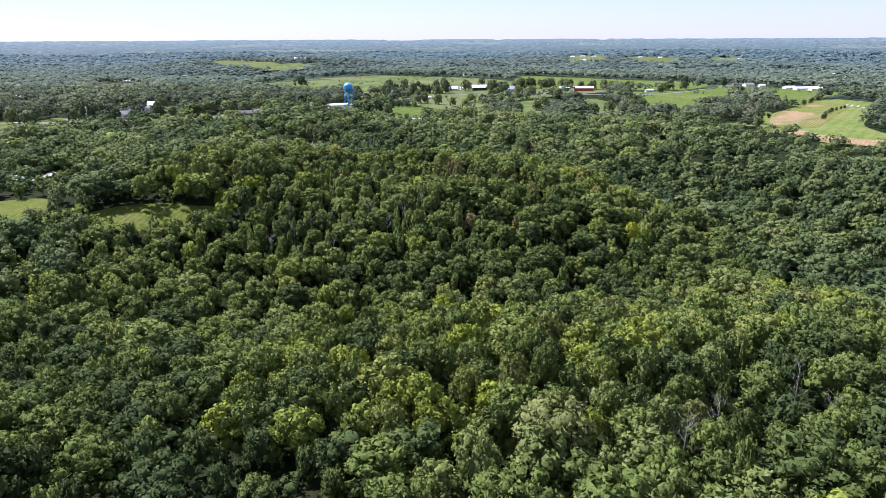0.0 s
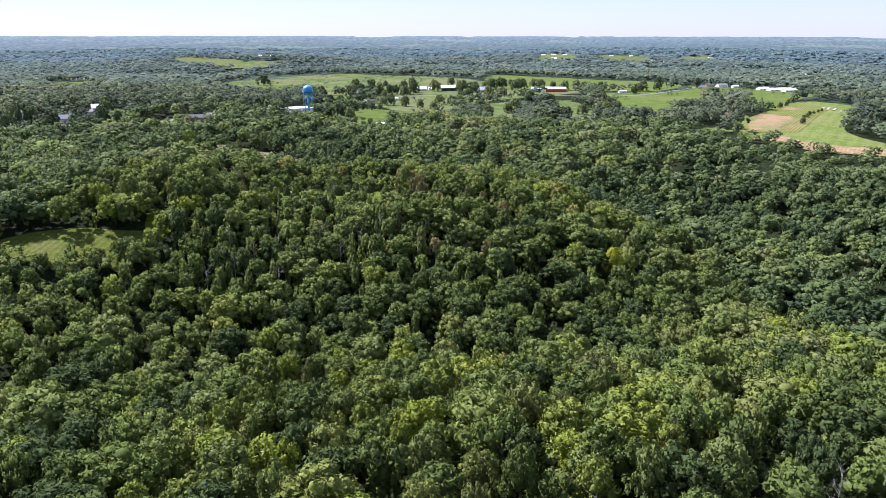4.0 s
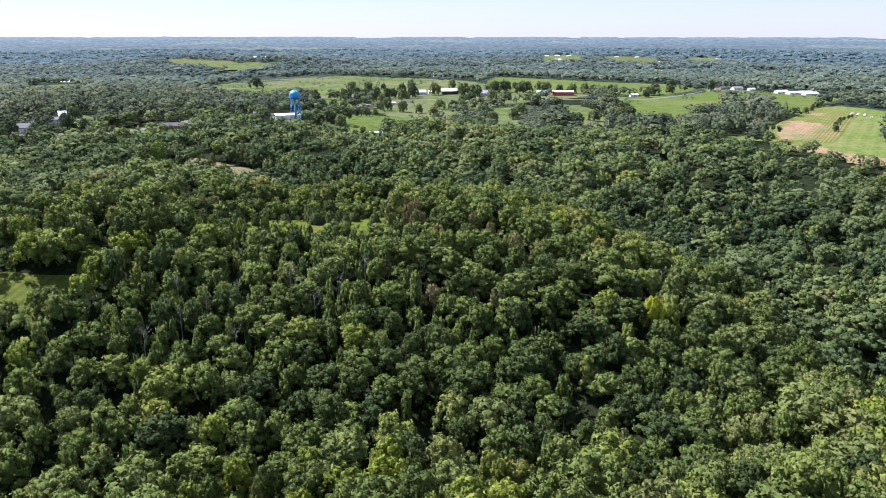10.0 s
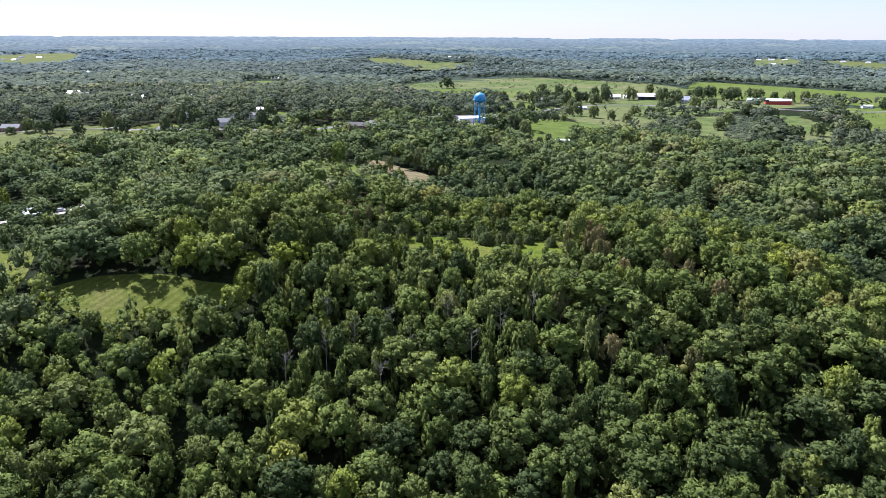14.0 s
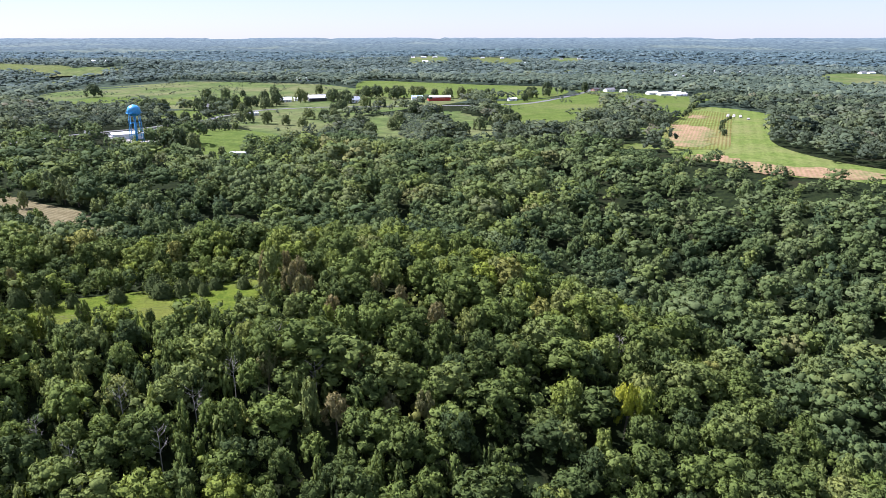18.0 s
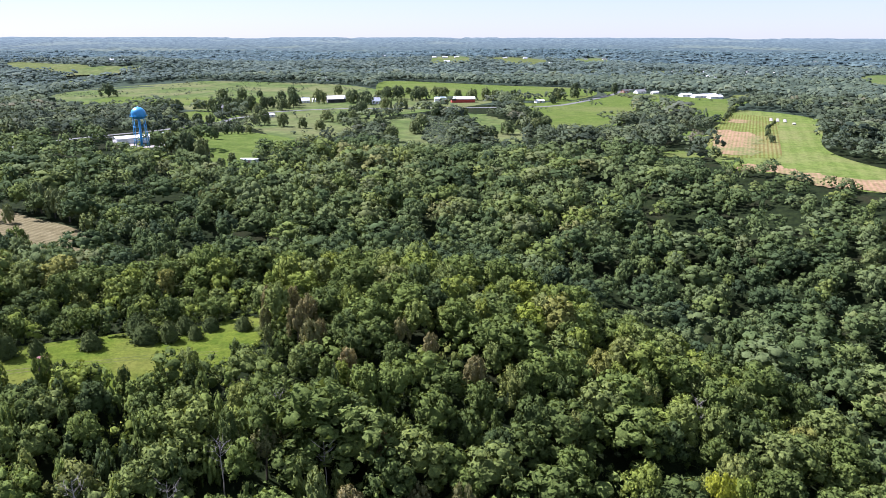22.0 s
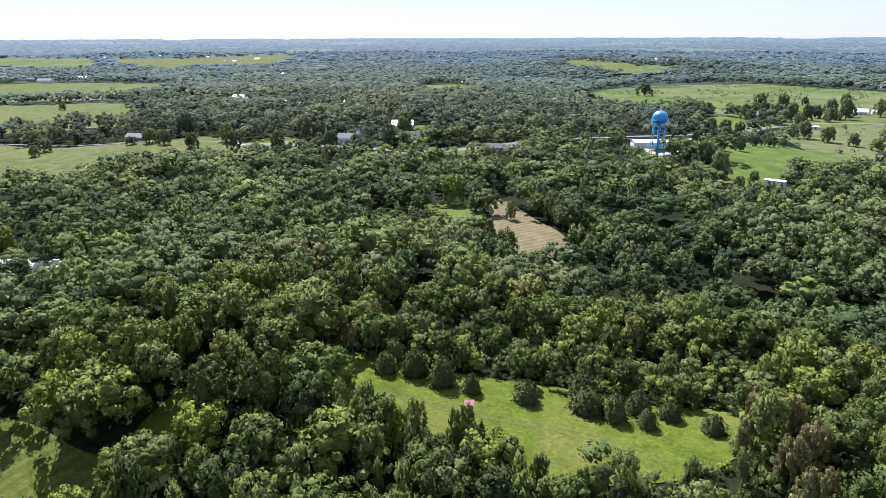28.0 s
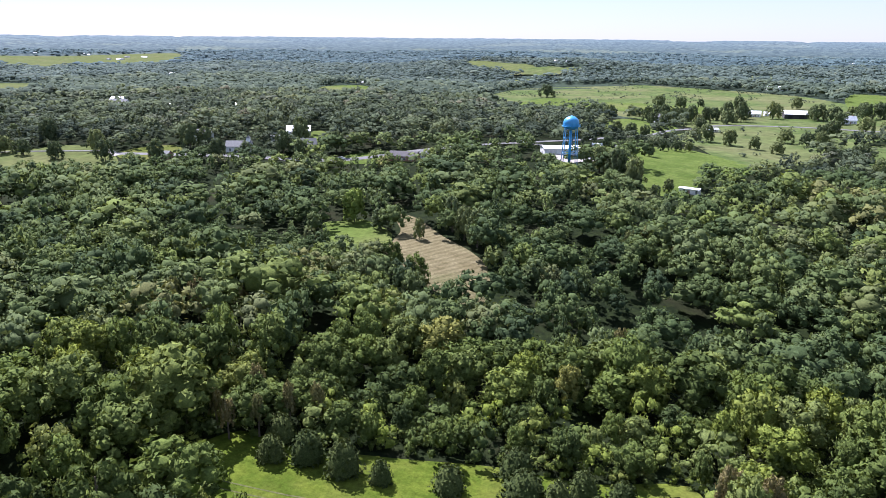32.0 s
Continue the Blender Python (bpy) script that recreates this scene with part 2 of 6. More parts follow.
M_LEAF_MID = leaf_material("leaves_slopes", MID_GREENS, False, 0.2, 1.5, 0.6)
M_LEAF_RIDGE = leaf_material("leaves_ridge_hazed", RIDGE_HAZED_GREENS, False, 0.2, 0.8, 0.7)
M_LEAF_OUTER = leaf_material("leaves_beyond_ridge_hazed", OUTER_HAZED_GREENS, False, 0.15, 0.6, 0.65)
M_LEAF_FAR = leaf_material("leaves_far_hazed", FAR_HAZED_GREENS, False, 0.15, 0.5, 0.6)
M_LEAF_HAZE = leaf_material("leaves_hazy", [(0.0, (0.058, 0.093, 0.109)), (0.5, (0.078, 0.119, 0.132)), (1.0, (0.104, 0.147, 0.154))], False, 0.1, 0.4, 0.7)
M_CEDAR = leaf_material("cedar_needles", [(0.0, (0.044, 0.062, 0.024)), (1.0, (0.070, 0.090, 0.034))], True, 0.12, 2.5)
M_BROWN = leaf_material("browned_leaves", [(0.0, (0.200, 0.171, 0.088)), (0.5, (0.170, 0.164, 0.078)), (1.0, (0.126, 0.158, 0.062))], True, 0.25)
M_LIME = leaf_material("yellow_green_leaves", [(0.0, (0.300, 0.330, 0.040)), (1.0, (0.340, 0.360, 0.050))], True, 0.4)
M_BRIGHT = leaf_material("bright_green_leaves", [(0.0, (0.125, 0.180, 0.048)), (1.0, (0.145, 0.200, 0.052))], True, 0.25)
M_BARK = plain_material("bark", (0.13, 0.105, 0.08), 0.95, 0.1, vary=0.35, scale=0.9, bump=0.05)
M_DEADWOOD = plain_material("dead_wood", (0.25, 0.23, 0.20), 0.9, 0.1, vary=0.25, scale=1.2)
# Woodland floor colour is taken down near black for the shade between trees.
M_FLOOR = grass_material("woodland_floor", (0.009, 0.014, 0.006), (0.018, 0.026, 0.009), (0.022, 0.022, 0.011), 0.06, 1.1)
# Far floor made paler and bluer, so haze over the distant gaps is painted in.
M_FLOOR_FAR = grass_material("hazed_woodland_floor", (0.026, 0.040, 0.026), (0.044, 0.062, 0.040), (0.050, 0.060, 0.040), 0.02, 0.2)
M_MEADOW = grass_material("meadow_grass", (0.052, 0.082, 0.009), (0.092, 0.120, 0.015), (0.112, 0.118, 0.026), 0.045, 1.3, 0.56)
M_TRACK = grass_material("worn_grass", (0.066, 0.084, 0.022), (0.090, 0.104, 0.034), (0.10, 0.10, 0.045), 0.05, 1.3, 0.5)
M_FIELD = grass_material("rough_field_grass", (0.068, 0.088, 0.016), (0.104, 0.120, 0.025), (0.124, 0.118, 0.042), 0.06, 1.3, 0.58, (2.6, 0.25, 4.0, (0.80, 0.84, 0.76)))
M_PASTURE = grass_material("pasture_grass", (0.050, 0.079, 0.022), (0.086, 0.117, 0.034), (0.112, 0.119, 0.050), 0.012, 0.12, 0.52)
M_LAWN = grass_material("mown_grass", (0.060, 0.092, 0.017), (0.088, 0.120, 0.026), (0.110, 0.122, 0.040), 0.012, 0.5, 0.60)
M_PALE = grass_material("far_grass", (0.070, 0.088, 0.027), (0.092, 0.110, 0.034), (0.114, 0.114, 0.048), 0.012, 0.15)
M_HAY = grass_material("cut_hay", (0.126, 0.108, 0.056), (0.164, 0.142, 0.078), (0.106, 0.112, 0.048), 0.03, 1.1, 0.58, (3.0, 0.5, 2.0, (0.80, 0.81, 0.76)))
M_CROP = grass_material("crop_rows", (0.100, 0.130, 0.030), (0.140, 0.164, 0.046), (0.180, 0.156, 0.068), 0.02, 0.5, 0.60, (2.6, 0.6, 0.5, (0.80, 0.70, 0.62)))
M_GREENFIELD = grass_material("field_grass", (0.086, 0.122, 0.026), (0.122, 0.156, 0.038), (0.150, 0.156, 0.056), 0.018, 0.5, 0.56, (9.0, 0.6, 0.6, (0.88, 0.92, 0.86)))
M_SOIL = grass_material("bare_soil", (0.215, 0.140, 0.080), (0.275, 0.182, 0.106), (0.140, 0.145, 0.056), 0.04, 0.5, 0.52, (2.6, 0.6, 0.5, (0.82, 0.92, 0.80)))
M_GRAVEL = plain_material("gravel", (0.30, 0.28, 0.25), 0.95, 0.1, vary=0.15, scale=0.4)
M_ASPHALT = plain_material("asphalt", (0.12, 0.12, 0.115), 0.9, 0.2, vary=0.15, scale=0.4)
M_WHITE = plain_material("white_paint", (0.78, 0.78, 0.76), 0.6, vary=0.06, scale=0.6)
M_CREAM = plain_material("cream_siding", (0.66, 0.62, 0.53), 0.7, vary=0.08, scale=0.6)
M_BRICK = plain_material("brick_wall", (0.33, 0.19, 0.14), 0.85, vary=0.2, scale=2.0)
M_RED = plain_material("red_barn_paint", (0.42, 0.060, 0.045), 0.7, vary=0.15, scale=0.6)
M_ROOF_GREY = plain_material("grey_shingles", (0.165, 0.17, 0.165), 0.9, vary=0.15, scale=1.5)
M_ROOF_DARK = plain_material("dark_shingles", (0.085, 0.08, 0.08), 0.9, vary=0.2, scale=1.5)
M_ROOF_RED = ribbed_material("red_metal_roof", (0.60, 0.13, 0.11))
M_ROOF_WHITE = ribbed_material("white_metal_roof", (0.80, 0.81, 0.82))
M_ROOF_TIN = ribbed_material("tin_roof", (0.62, 0.64, 0.66), metal=0.4)
M_ROOF_BLUE = ribbed_material("blue_grey_metal_roof", (0.36, 0.46, 0.56))
M_BLIND = plain_material("faded_red_roof", (0.20, 0.085, 0.075), 0.8, vary=0.15)
M_DARKWALL = plain_material("dark_boards", (0.055, 0.052, 0.05), 0.85, vary=0.2)
M_WOOD = plain_material("weathered_wood", (0.22, 0.18, 0.13), 0.9, vary=0.25, scale=2.0)
M_GLASS = plain_material("window_glass", (0.045, 0.055, 0.065), 0.08, 0.6, vary=0.1)
M_TANK = plain_material("blue_tank_paint", (0.045, 0.28, 0.53), 0.38, 0.5, vary=0.06, scale=0.3)
M_TYRE = plain_material("tyre_rubber", (0.03, 0.03, 0.03), 0.9)
M_CAR = [plain_material("car_paint_" + k, c, 0.25, 0.6, vary=0.03) for k, c in
         (("white", (0.78, 0.78, 0.78)), ("dark", (0.05, 0.055, 0.07)), ("red", (0.40, 0.04, 0.04)), ("silver", (0.5, 0.51, 0.53)))]


# ---- the lie of the land ----
HILLS = [  # x, y, spread, height: the valley and the near ridges
    (0, 90, 75, 5.7),
    (-30, 235, 48, -7.8),
    (30, 240, 48, -9.1),
    (95, 250, 55, -11.1),
    (165, 290, 70, -19.4),
    (160, 400, 60, -18.6),
    (-75, 225, 50, -18.1),
    (-75, 265, 35, -2.3),
    (-110, 325, 60, 9.8),
    (-30, 345, 45, 3.6),
    (20, 350, 40, 4.2),
    (60, 375, 45, 6.7),
    (-160, 390, 65, 3.4),
    (-50, 405, 55, -1.0),
    (10, 440, 60, -4.9),
    (160, 500, 60, -5.1),
    (230, 430, 70, 2.2),
    (260, 520, 90, 2.9),
    (-90, 500, 60, 5.4),
    (-150, 530, 60, -6.9),
    (80, 293, 32, 6.0),
]
FAR_HILLS = [  # the tower's hill, the village and the far ridges
    (-90, 636, 80, 8.9),
    (-40, 690, 70, 0.3),
    (-276, 672, 144, 10.5),
    (-504, 780, 192, 8.9),
    (192, 1032, 192, 5.1),
    (-240, 1260, 240, -2.7),
    (504, 1044, 240, 1.3),
    (-130, 120, 100, -3.6),
    (300, 276, 110, -0.3),
    (370, 680, 110, 1.4),
    (70, 620, 90, -1.6),
    (-345, 1800, 120, 20),
    (-640, 2120, 190, 16),
    (-480, 1560, 130, -16),
    (620, 2280, 260, 10),
    (1050, 2250, 280, 10),
]


def ground_z(x, y):
    x, y = np.asarray(x, float), np.asarray(y, float)
    z = np.full(np.broadcast(x, y).shape, 8.0)
    for hx, hy, s, h in HILLS + FAR_HILLS:
        z = z + h * np.exp(-((x - hx) ** 2 + (y - hy) ** 2) / (2 * s * s))
    r = np.hypot(x, y - 200)
    z = z + 53 * np.clip((r - 1500) / 3300, 0, 1) ** 1.6
    roll = np.clip((r - 900) / 900, 0, 1) * (1 - 0.85 * np.clip((r - 2000) / 1400, 0, 1))
    return z + roll * (5.5 * np.sin(x / 310 + 1.3) * np.sin(y / 270 + 0.4) + 4 * np.sin(x / 140 + y / 190))


def gz(x, y):
    return float(ground_z(x, y))


def link(name, verts, faces, mat=None, smooth=False):
    me = bpy.data.meshes.new(name)
    me.from_pydata(verts, [], faces)
    if mat:
        me.materials.append(mat)
    if smooth:
        me.polygons.foreach_set("use_smooth", [True] * len(me.polygons))
    return new(name, me)


def graded(lo, hi, fine_lo, fine_hi, step, growth=1.12):
    a = list(np.arange(fine_lo, fine_hi + step, step))
    s = step
    while a[-1] < hi:
        s *= growth
        a.append(a[-1] + s)
    s = step
    while a[0] > lo:
        s *= growth
        a.insert(0, a[0] - s)
    return np.array(a)


gx, gy = graded(-4900, 4900, -420, 480, 8), graded(-4500, 4900, 40, 1050, 8)
X, Y = np.meshgrid(gx, gy, indexing="ij")
Z = ground_z(X, Y) - np.interp(np.hypot(X, Y - 200), (1900, 2300), (0, 16))
nx, ny = X.shape
ix = (np.arange(nx - 1)[:, None] * ny + np.arange(ny - 1)[None]).ravel()
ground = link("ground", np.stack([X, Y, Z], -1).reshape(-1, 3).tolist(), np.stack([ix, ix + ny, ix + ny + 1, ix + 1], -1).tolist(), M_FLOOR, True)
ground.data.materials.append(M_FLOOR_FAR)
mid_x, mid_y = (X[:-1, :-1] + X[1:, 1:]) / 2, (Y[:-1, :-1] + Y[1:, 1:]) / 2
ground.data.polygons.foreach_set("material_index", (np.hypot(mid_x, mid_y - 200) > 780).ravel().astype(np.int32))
tagged(ground, "rolling ground with woodland floor darkened for tree shade", "ground", kind="structure")

# ---- fields, laid on the ground ----
from mathutils import geometry

FIELDS = {}


def rounded(poly, n=4):
    """The outline as a smooth closed line."""
    p = [Vector(q) for q in poly]
    out = []
    for i in range(len(p)):
        a, b, c, d = p[i - 1], p[i], p[(i + 1) % len(p)], p[(i + 2) % len(p)]
        for k in range(n):
            t = k / n
            out.append(0.5 * (2 * b + (c - a) * t + (2 * a - 5 * b + 4 * c - d) * t * t + (3 * b - a - 3 * c + d) * t ** 3))
    return out


def inside(poly, x, y):
    x, y = np.asarray(x, float), np.asarray(y, float)
    hit = np.zeros(x.shape, bool)
    for (ax, ay), (bx, by) in zip(poly, poly[1:] + poly[:1]):
        cross = ((ay > y) != (by > y)) & (x < (bx - ax) * (y - ay) / ((by - ay) or 1e-9) + ax)
        hit ^= cross
    return hit


def sheet(name, outline, mat, label, cell=8.0, lift=0.12, category="field", clear=True, kind="structure", ragged=0.0):
    """A piece of open ground with the given outline, following the slope."""
    edge = rounded(outline, 10 if ragged else 4)
    if ragged:
        edge = [q + Vector((noise.noise((q.x * 0.2, q.y * 0.2, 1.0)), noise.noise((q.x * 0.2, q.y * 0.2, 5.0)))) * ragged for q in edge]
    ring = [(v.x, v.y) for v in edge]
    xs, ys = [v[0] for v in ring], [v[1] for v in ring]
    px, py = np.meshgrid(np.arange(min(xs), max(xs), cell), np.arange(min(ys), max(ys), cell))
    keep = inside(ring, px, py)
    pts = edge + [Vector((float(a), float(b))) for a, b in zip(px[keep], py[keep])]
    v, _, faces, *_ = geometry.delaunay_2d_cdt(pts, [], [list(range(len(edge)))], 1, 0.01)
    far = np.hypot(outline[0][0], outline[0][1] - 200) > 1500
    zz = ground_z([q.x for q in v], [q.y for q in v]) + lift + (2.0 if far else 0.0)
    ob = link(name, [(q.x, q.y, float(h)) for q, h in zip(v, zz)], [list(f) for f in faces], mat, True)
    if clear:
        FIELDS[ob.name] = ring
    return tagged(ob, label, category, kind=kind)


sheet("meadow", [(-87, 347), (-83, 357), (-73, 357), (-56, 362), (-39, 368), (-24, 370), (-9, 377), (-4, 366), (-8, 352), (-18, 343), (-32, 336), (-46, 335), (-60, 336), (-73, 336), (-82, 339)],
      M_MEADOW, "bright green mown meadow ringed by trees", 3.0)
sheet("field", [(-152, 291), (-146, 298), (-139, 302), (-124, 306), (-110, 306), (-100, 307), (-93, 303), (-103, 290), (-106, 283), (-115, 286), (-130, 280), (-143, 284)],
      M_FIELD, "rough yellow-green grass field among woods", 3.0)
sheet("clearing", [(-105, 327), (-99, 324), (-92, 318), (-92, 308), (-98, 304), (-103, 312)], M_MEADOW, "narrow grassy gap between the field and the wood", 2.5)
sheet("field", [(-206, 318), (-183, 318), (-170, 304), (-163, 289), (-168, 283), (-184, 280), (-203, 298)],
      M_FIELD, "pale grass field with faint rows", 4.0)
sheet("hay_field", [(-136, 530), (-123, 525), (-102, 502), (-87, 489), (-77, 477), (-70, 459), (-69, 444), (-80, 447), (-92, 455), (-106, 463), (-113, 470), (-118, 494), (-122, 508)],
      M_HAY, "straw-coloured field of freshly cut hay", 3.0)
sheet("lawn", [(-157, 509), (-152, 514), (-145, 519), (-128, 507), (-119, 494), (-113, 470), (-122, 470), (-136, 481), (-148, 495)], M_LAWN, "bright green strip of grass beside cut hay", 3.0, 0.16)
sheet("lawn", [(-252, 646), (-266, 684), (-244, 672), (-230, 636), (-240, 624)], M_LAWN, "sloping green lawn behind a village house", 5.0)
sheet("lawn", [(-212, 600), (-200, 622), (-186, 626), (-160, 616), (-176, 606), (-200, 598)], M_LAWN, "mown lawn along the village road", 5.0, 0.2)
sheet("dry_lawn", [(-330, 574), (-322, 600), (-302, 596), (-292, 570), (-306, 560)], M_FIELD, "dry yellowish yard at the pasture end", 5.0, 0.3)
sheet("field", [(-83, 694), (-75, 741), (-63, 751), (-38, 773), (6, 717), (1, 677), (-16, 648), (-20, 620), (-26, 596), (-42, 602), (-48, 645), (-64, 662)],
      M_LAWN, "smooth green field by the water tower", 5.0)
sheet("field", [(-111, 917), (-103, 973), (-75, 952), (-47, 905), (-60, 850), (-76, 842), (-98, 856)], M_LAWN, "green grass paddock beside the lane", 6.0)
sheet("pasture", [(-300, 1120), (-332, 1303), (-346, 1500), (-300, 1540), (-141, 1528), (66, 1400), (130, 1230), (230, 1010), (135, 908), (95, 880), (70, 830), (46, 776), (24, 724), (8, 702), (-6, 716), (-30, 800), (-50, 840), (-38, 920), (-110, 1000), (-150, 1080), (-222, 1060)],
      M_PASTURE, "wide olive-green rough pasture on the ridge", 14.0, 0.10)
sheet("field", [(-242, 1040), (-240, 1231), (-162, 1195), (-96, 1180), (-89, 1066), (-149, 1069), (-203, 1090)], M_LAWN, "long bright green strip of field on the ridge", 12.0, 0.35)
sheet("field", [(-122, 1177), (-91, 1182), (-24, 1130), (-22, 1058), (-63, 1062), (-105, 1058)], M_LAWN, "bright green field patch on the ridge", 12.0, 0.35)
sheet("field", [(156, 1460), (259, 1385), (329, 1290), (410, 1220), (400, 1105), (345, 1015), (300, 985), (245, 1002), (205, 1012), (155, 1032), (126, 1085), (112, 1160)], M_LAWN, "long green field behind the barns", 14.0, 0.35)
sheet("pasture", [(239, 955), (296, 975), (380, 1030), (427, 1135), (481, 1060), (520, 1000), (575, 1060), (585, 1020), (449, 875), (392, 785), (372, 800), (372, 880), (385, 950), (330, 850), (292, 790), (250, 750), (208, 752), (206, 806), (220, 874)],
      M_LAWN, "green pasture sloping down from the lane", 10.0, 0.2)
sheet("pasture", [(84, 840), (100, 868), (124, 872), (142, 835), (130, 760), (116, 705), (92, 680), (73, 694), (76, 760)], M_PASTURE, "olive hillside meadow between trees", 7.0, 0.2, ragged=9.0)
sheet("pasture", [(160, 868), (182, 870), (190, 814), (184, 750), (166, 690), (146, 670), (138, 705), (150, 790)], M_PASTURE, "olive hillside meadow below the red barn", 7.0, 0.2, ragged=9.0)
sheet("crop_field", [(460, 872), (486, 786), (375, 641), (345, 575), (345, 525), (354, 496), (342, 464), (316, 468), (300, 482), (280, 498), (272, 528), (264, 554), (256, 564), (262, 596), (297, 669), (327, 713), (374, 770)],
      M_GREENFIELD, "smooth green field with a mown strip", 7.0, 0.2)
sheet("crop_rows", [(272, 604), (290, 594), (306, 592), (345, 646), (400, 726), (446, 792), (440, 830), (412, 822), (373, 768), (327, 712), (296, 662)], M_CROP, "planted crop rows on brown soil", 7.0, 0.36, "crop", False)
sheet("soil_patch", [(279, 612), (308, 672), (338, 720), (356, 724), (356, 694), (338, 660), (320, 640), (300, 606)], M_SOIL, "bare orange soil with thin crop rows", 6.0, 0.52, "soil", False, ragged=9.0)
sheet("soil_patch", [(262, 573), (283, 570), (287, 545), (300, 521), (336, 500), (322, 476), (280, 497), (270, 516), (270, 546), (256, 559)], M_SOIL, "strip of bare orange soil at a field edge", 6.0, 0.52, "soil", False, ragged=5.0)
sheet("soil_patch", [(388, 778), (404, 792), (410, 782), (392, 764)], M_SOIL, "small patch of bare orange soil", 5.0, 0.52, "soil", False, ragged=6.0)
sheet("field", [(297, 712), (325, 722), (306, 680), (287, 676)], M_LAWN, "small green clearing beside the crop field", 6.0, 0.2)
sheet("field", [(237, 622), (252, 634), (264, 632), (262, 606), (248, 608)], M_LAWN, "small green clearing below the crop field", 6.0, 0.2)
sheet("pasture", [(995, 1324), (1111, 1310), (930, 1090), (816, 1083)], M_PASTURE, "distant olive field on a rise", 20.0, 0.4)
sheet("pasture", [(-560, 520), (-482, 518), (-448, 522), (-426, 539), (-418, 555), (-391, 571), (-383, 584), (-343, 581), (-288, 533), (-300, 522), (-329, 521), (-348, 491), (-322, 456), (-325, 445), (-350, 440), (-390, 440)], M_PALE, "green pasture on the village edge", 8.0)
sheet("pasture", [(-860, 690), (-791, 734), (-735, 776), (-638, 734), (-494, 620), (-512, 594), (-529, 572), (-600, 560)], M_PALE, "green pasture beyond the village", 12.0, 0.2)
sheet("pasture", [(-1200, 887), (-1149, 1015), (-1068, 1056), (-964, 1076), (-813, 893), (-792, 818), (-854, 772), (-950, 735)], M_PALE, "green pasture by distant barns", 16.0, 0.3)
sheet("pasture", [(-2500, 1600), (-2350, 1597), (-2019, 1653), (-1540, 1317), (-1795, 1240)], M_PASTURE, "far pale green fields", 40.0, 0.6)
sheet("pasture", [(-1903, 1643), (-1783, 1794), (-1752, 2230), (-1327, 1738), (-1449, 1591), (-1400, 1395)], M_PALE, "far bright green fields", 40.0, 0.6)
sheet("pasture", [(-573, 1195), (-583, 1264), (-549, 1306), (-443, 1103), (-440, 1029), (-471, 1028)], M_LAWN, "small bright green field in the woods", 16.0, 0.3)
sheet("pasture", [(-410, 1640), (-384, 1690), (-349, 1722), (-300, 1750), (-300, 1700), (-356, 1640), (-394, 1610)], M_PALE, "pale grassy slope above a wooded valley", 16.0, 0.3)
sheet("pasture", [(-640, 2050), (-519, 1960), (-378, 1725), (-405, 1690), (-511, 1810), (-600, 1930)], M_PALE, "pale grassy slope beyond a wooded valley", 16.0, 0.3)
sheet("pasture", [(370, 2180), (480, 2330), (440, 1990), (340, 1960)], M_PASTURE, "distant green field with a farmhouse", 40.0, 0.3)
sheet("pasture", [(500, 2087), (604, 2200), (660, 2080), (590, 1850), (520, 1860)], M_PALE, "distant green field with a farmhouse", 40.0, 0.3)
sheet("pasture", [(772, 2150), (880, 2180), (800, 1955), (700, 1906)], M_PASTURE, "distant green field with a farmhouse", 40.0, 0.3)
for ox, oy, w, h, bright in ((-560, 1420, 110, 50, 1), (480, 1640, 150, 34, 1), (760, 1560, 130, 34, 1), (-360, 1700, 60, 40, 0), (100, 1800, 110, 40, 0), (1250, 1300, 120, 60, 0), (1150, 1750, 150, 50, 1), (-1750, 1000, 220, 90, 0)):
    rr = random.Random(int(ox + oy))
    sheet("pasture", [(ox + w * (1 + rr.uniform(-0.25, 0.25)) * math.cos(a), oy + h * (1 + rr.uniform(-0.25, 0.25)) * math.sin(a)) for a in np.arange(0, 6.2, 0.7)],
          M_PALE if bright else M_PASTURE, "distant patch of open field between woods", 30.0, 0.6)


def lane(name, line, width, mat, label, lift=0.3):
    """A road or track along a line of points."""
    p = [Vector(q) for q in line]
    fine = []
    for i in range(len(p) - 1):
        a, b, c, d = p[max(i - 1, 0)], p[i], p[i + 1], p[min(i + 2, len(p) - 1)]
        n = max(3, int((c - b).length / 6))
        for k in range(n):
            t = k / n
            fine.append(0.5 * (2 * b + (c - a) * t + (2 * a - 5 * b + 4 * c - d) * t * t + (3 * b - a - 3 * c + d) * t ** 3))
    fine.append(p[-1])
    verts, faces, ring_l, ring_r = [], [], [], []
    for i, q in enumerate(fine):
        way = (fine[min(i + 1, len(fine) - 1)] - fine[max(i - 1, 0)]).normalized()
        side = Vector((-way.y, way.x)) * width / 2
        for k in (-1, 0, 1):
            s = q + side * k
            verts.append((s.x, s.y, gz(s.x, s.y) + lift + (0.06 if k == 0 and width > 1 else 0)))
        ring_l.append(tuple(q - side * 1.6))
        ring_r.append(tuple(q + side * 1.6))
        if i:
            a = 3 * i
            faces += [(a - 3, a, a + 1, a - 2), (a - 2, a + 1, a + 2, a - 1)]
    ob = link(name, verts, faces, mat, True)
    FIELDS[ob.name] = ring_l + ring_r[::-1]
    return tagged(ob, label, "road", kind="structure")


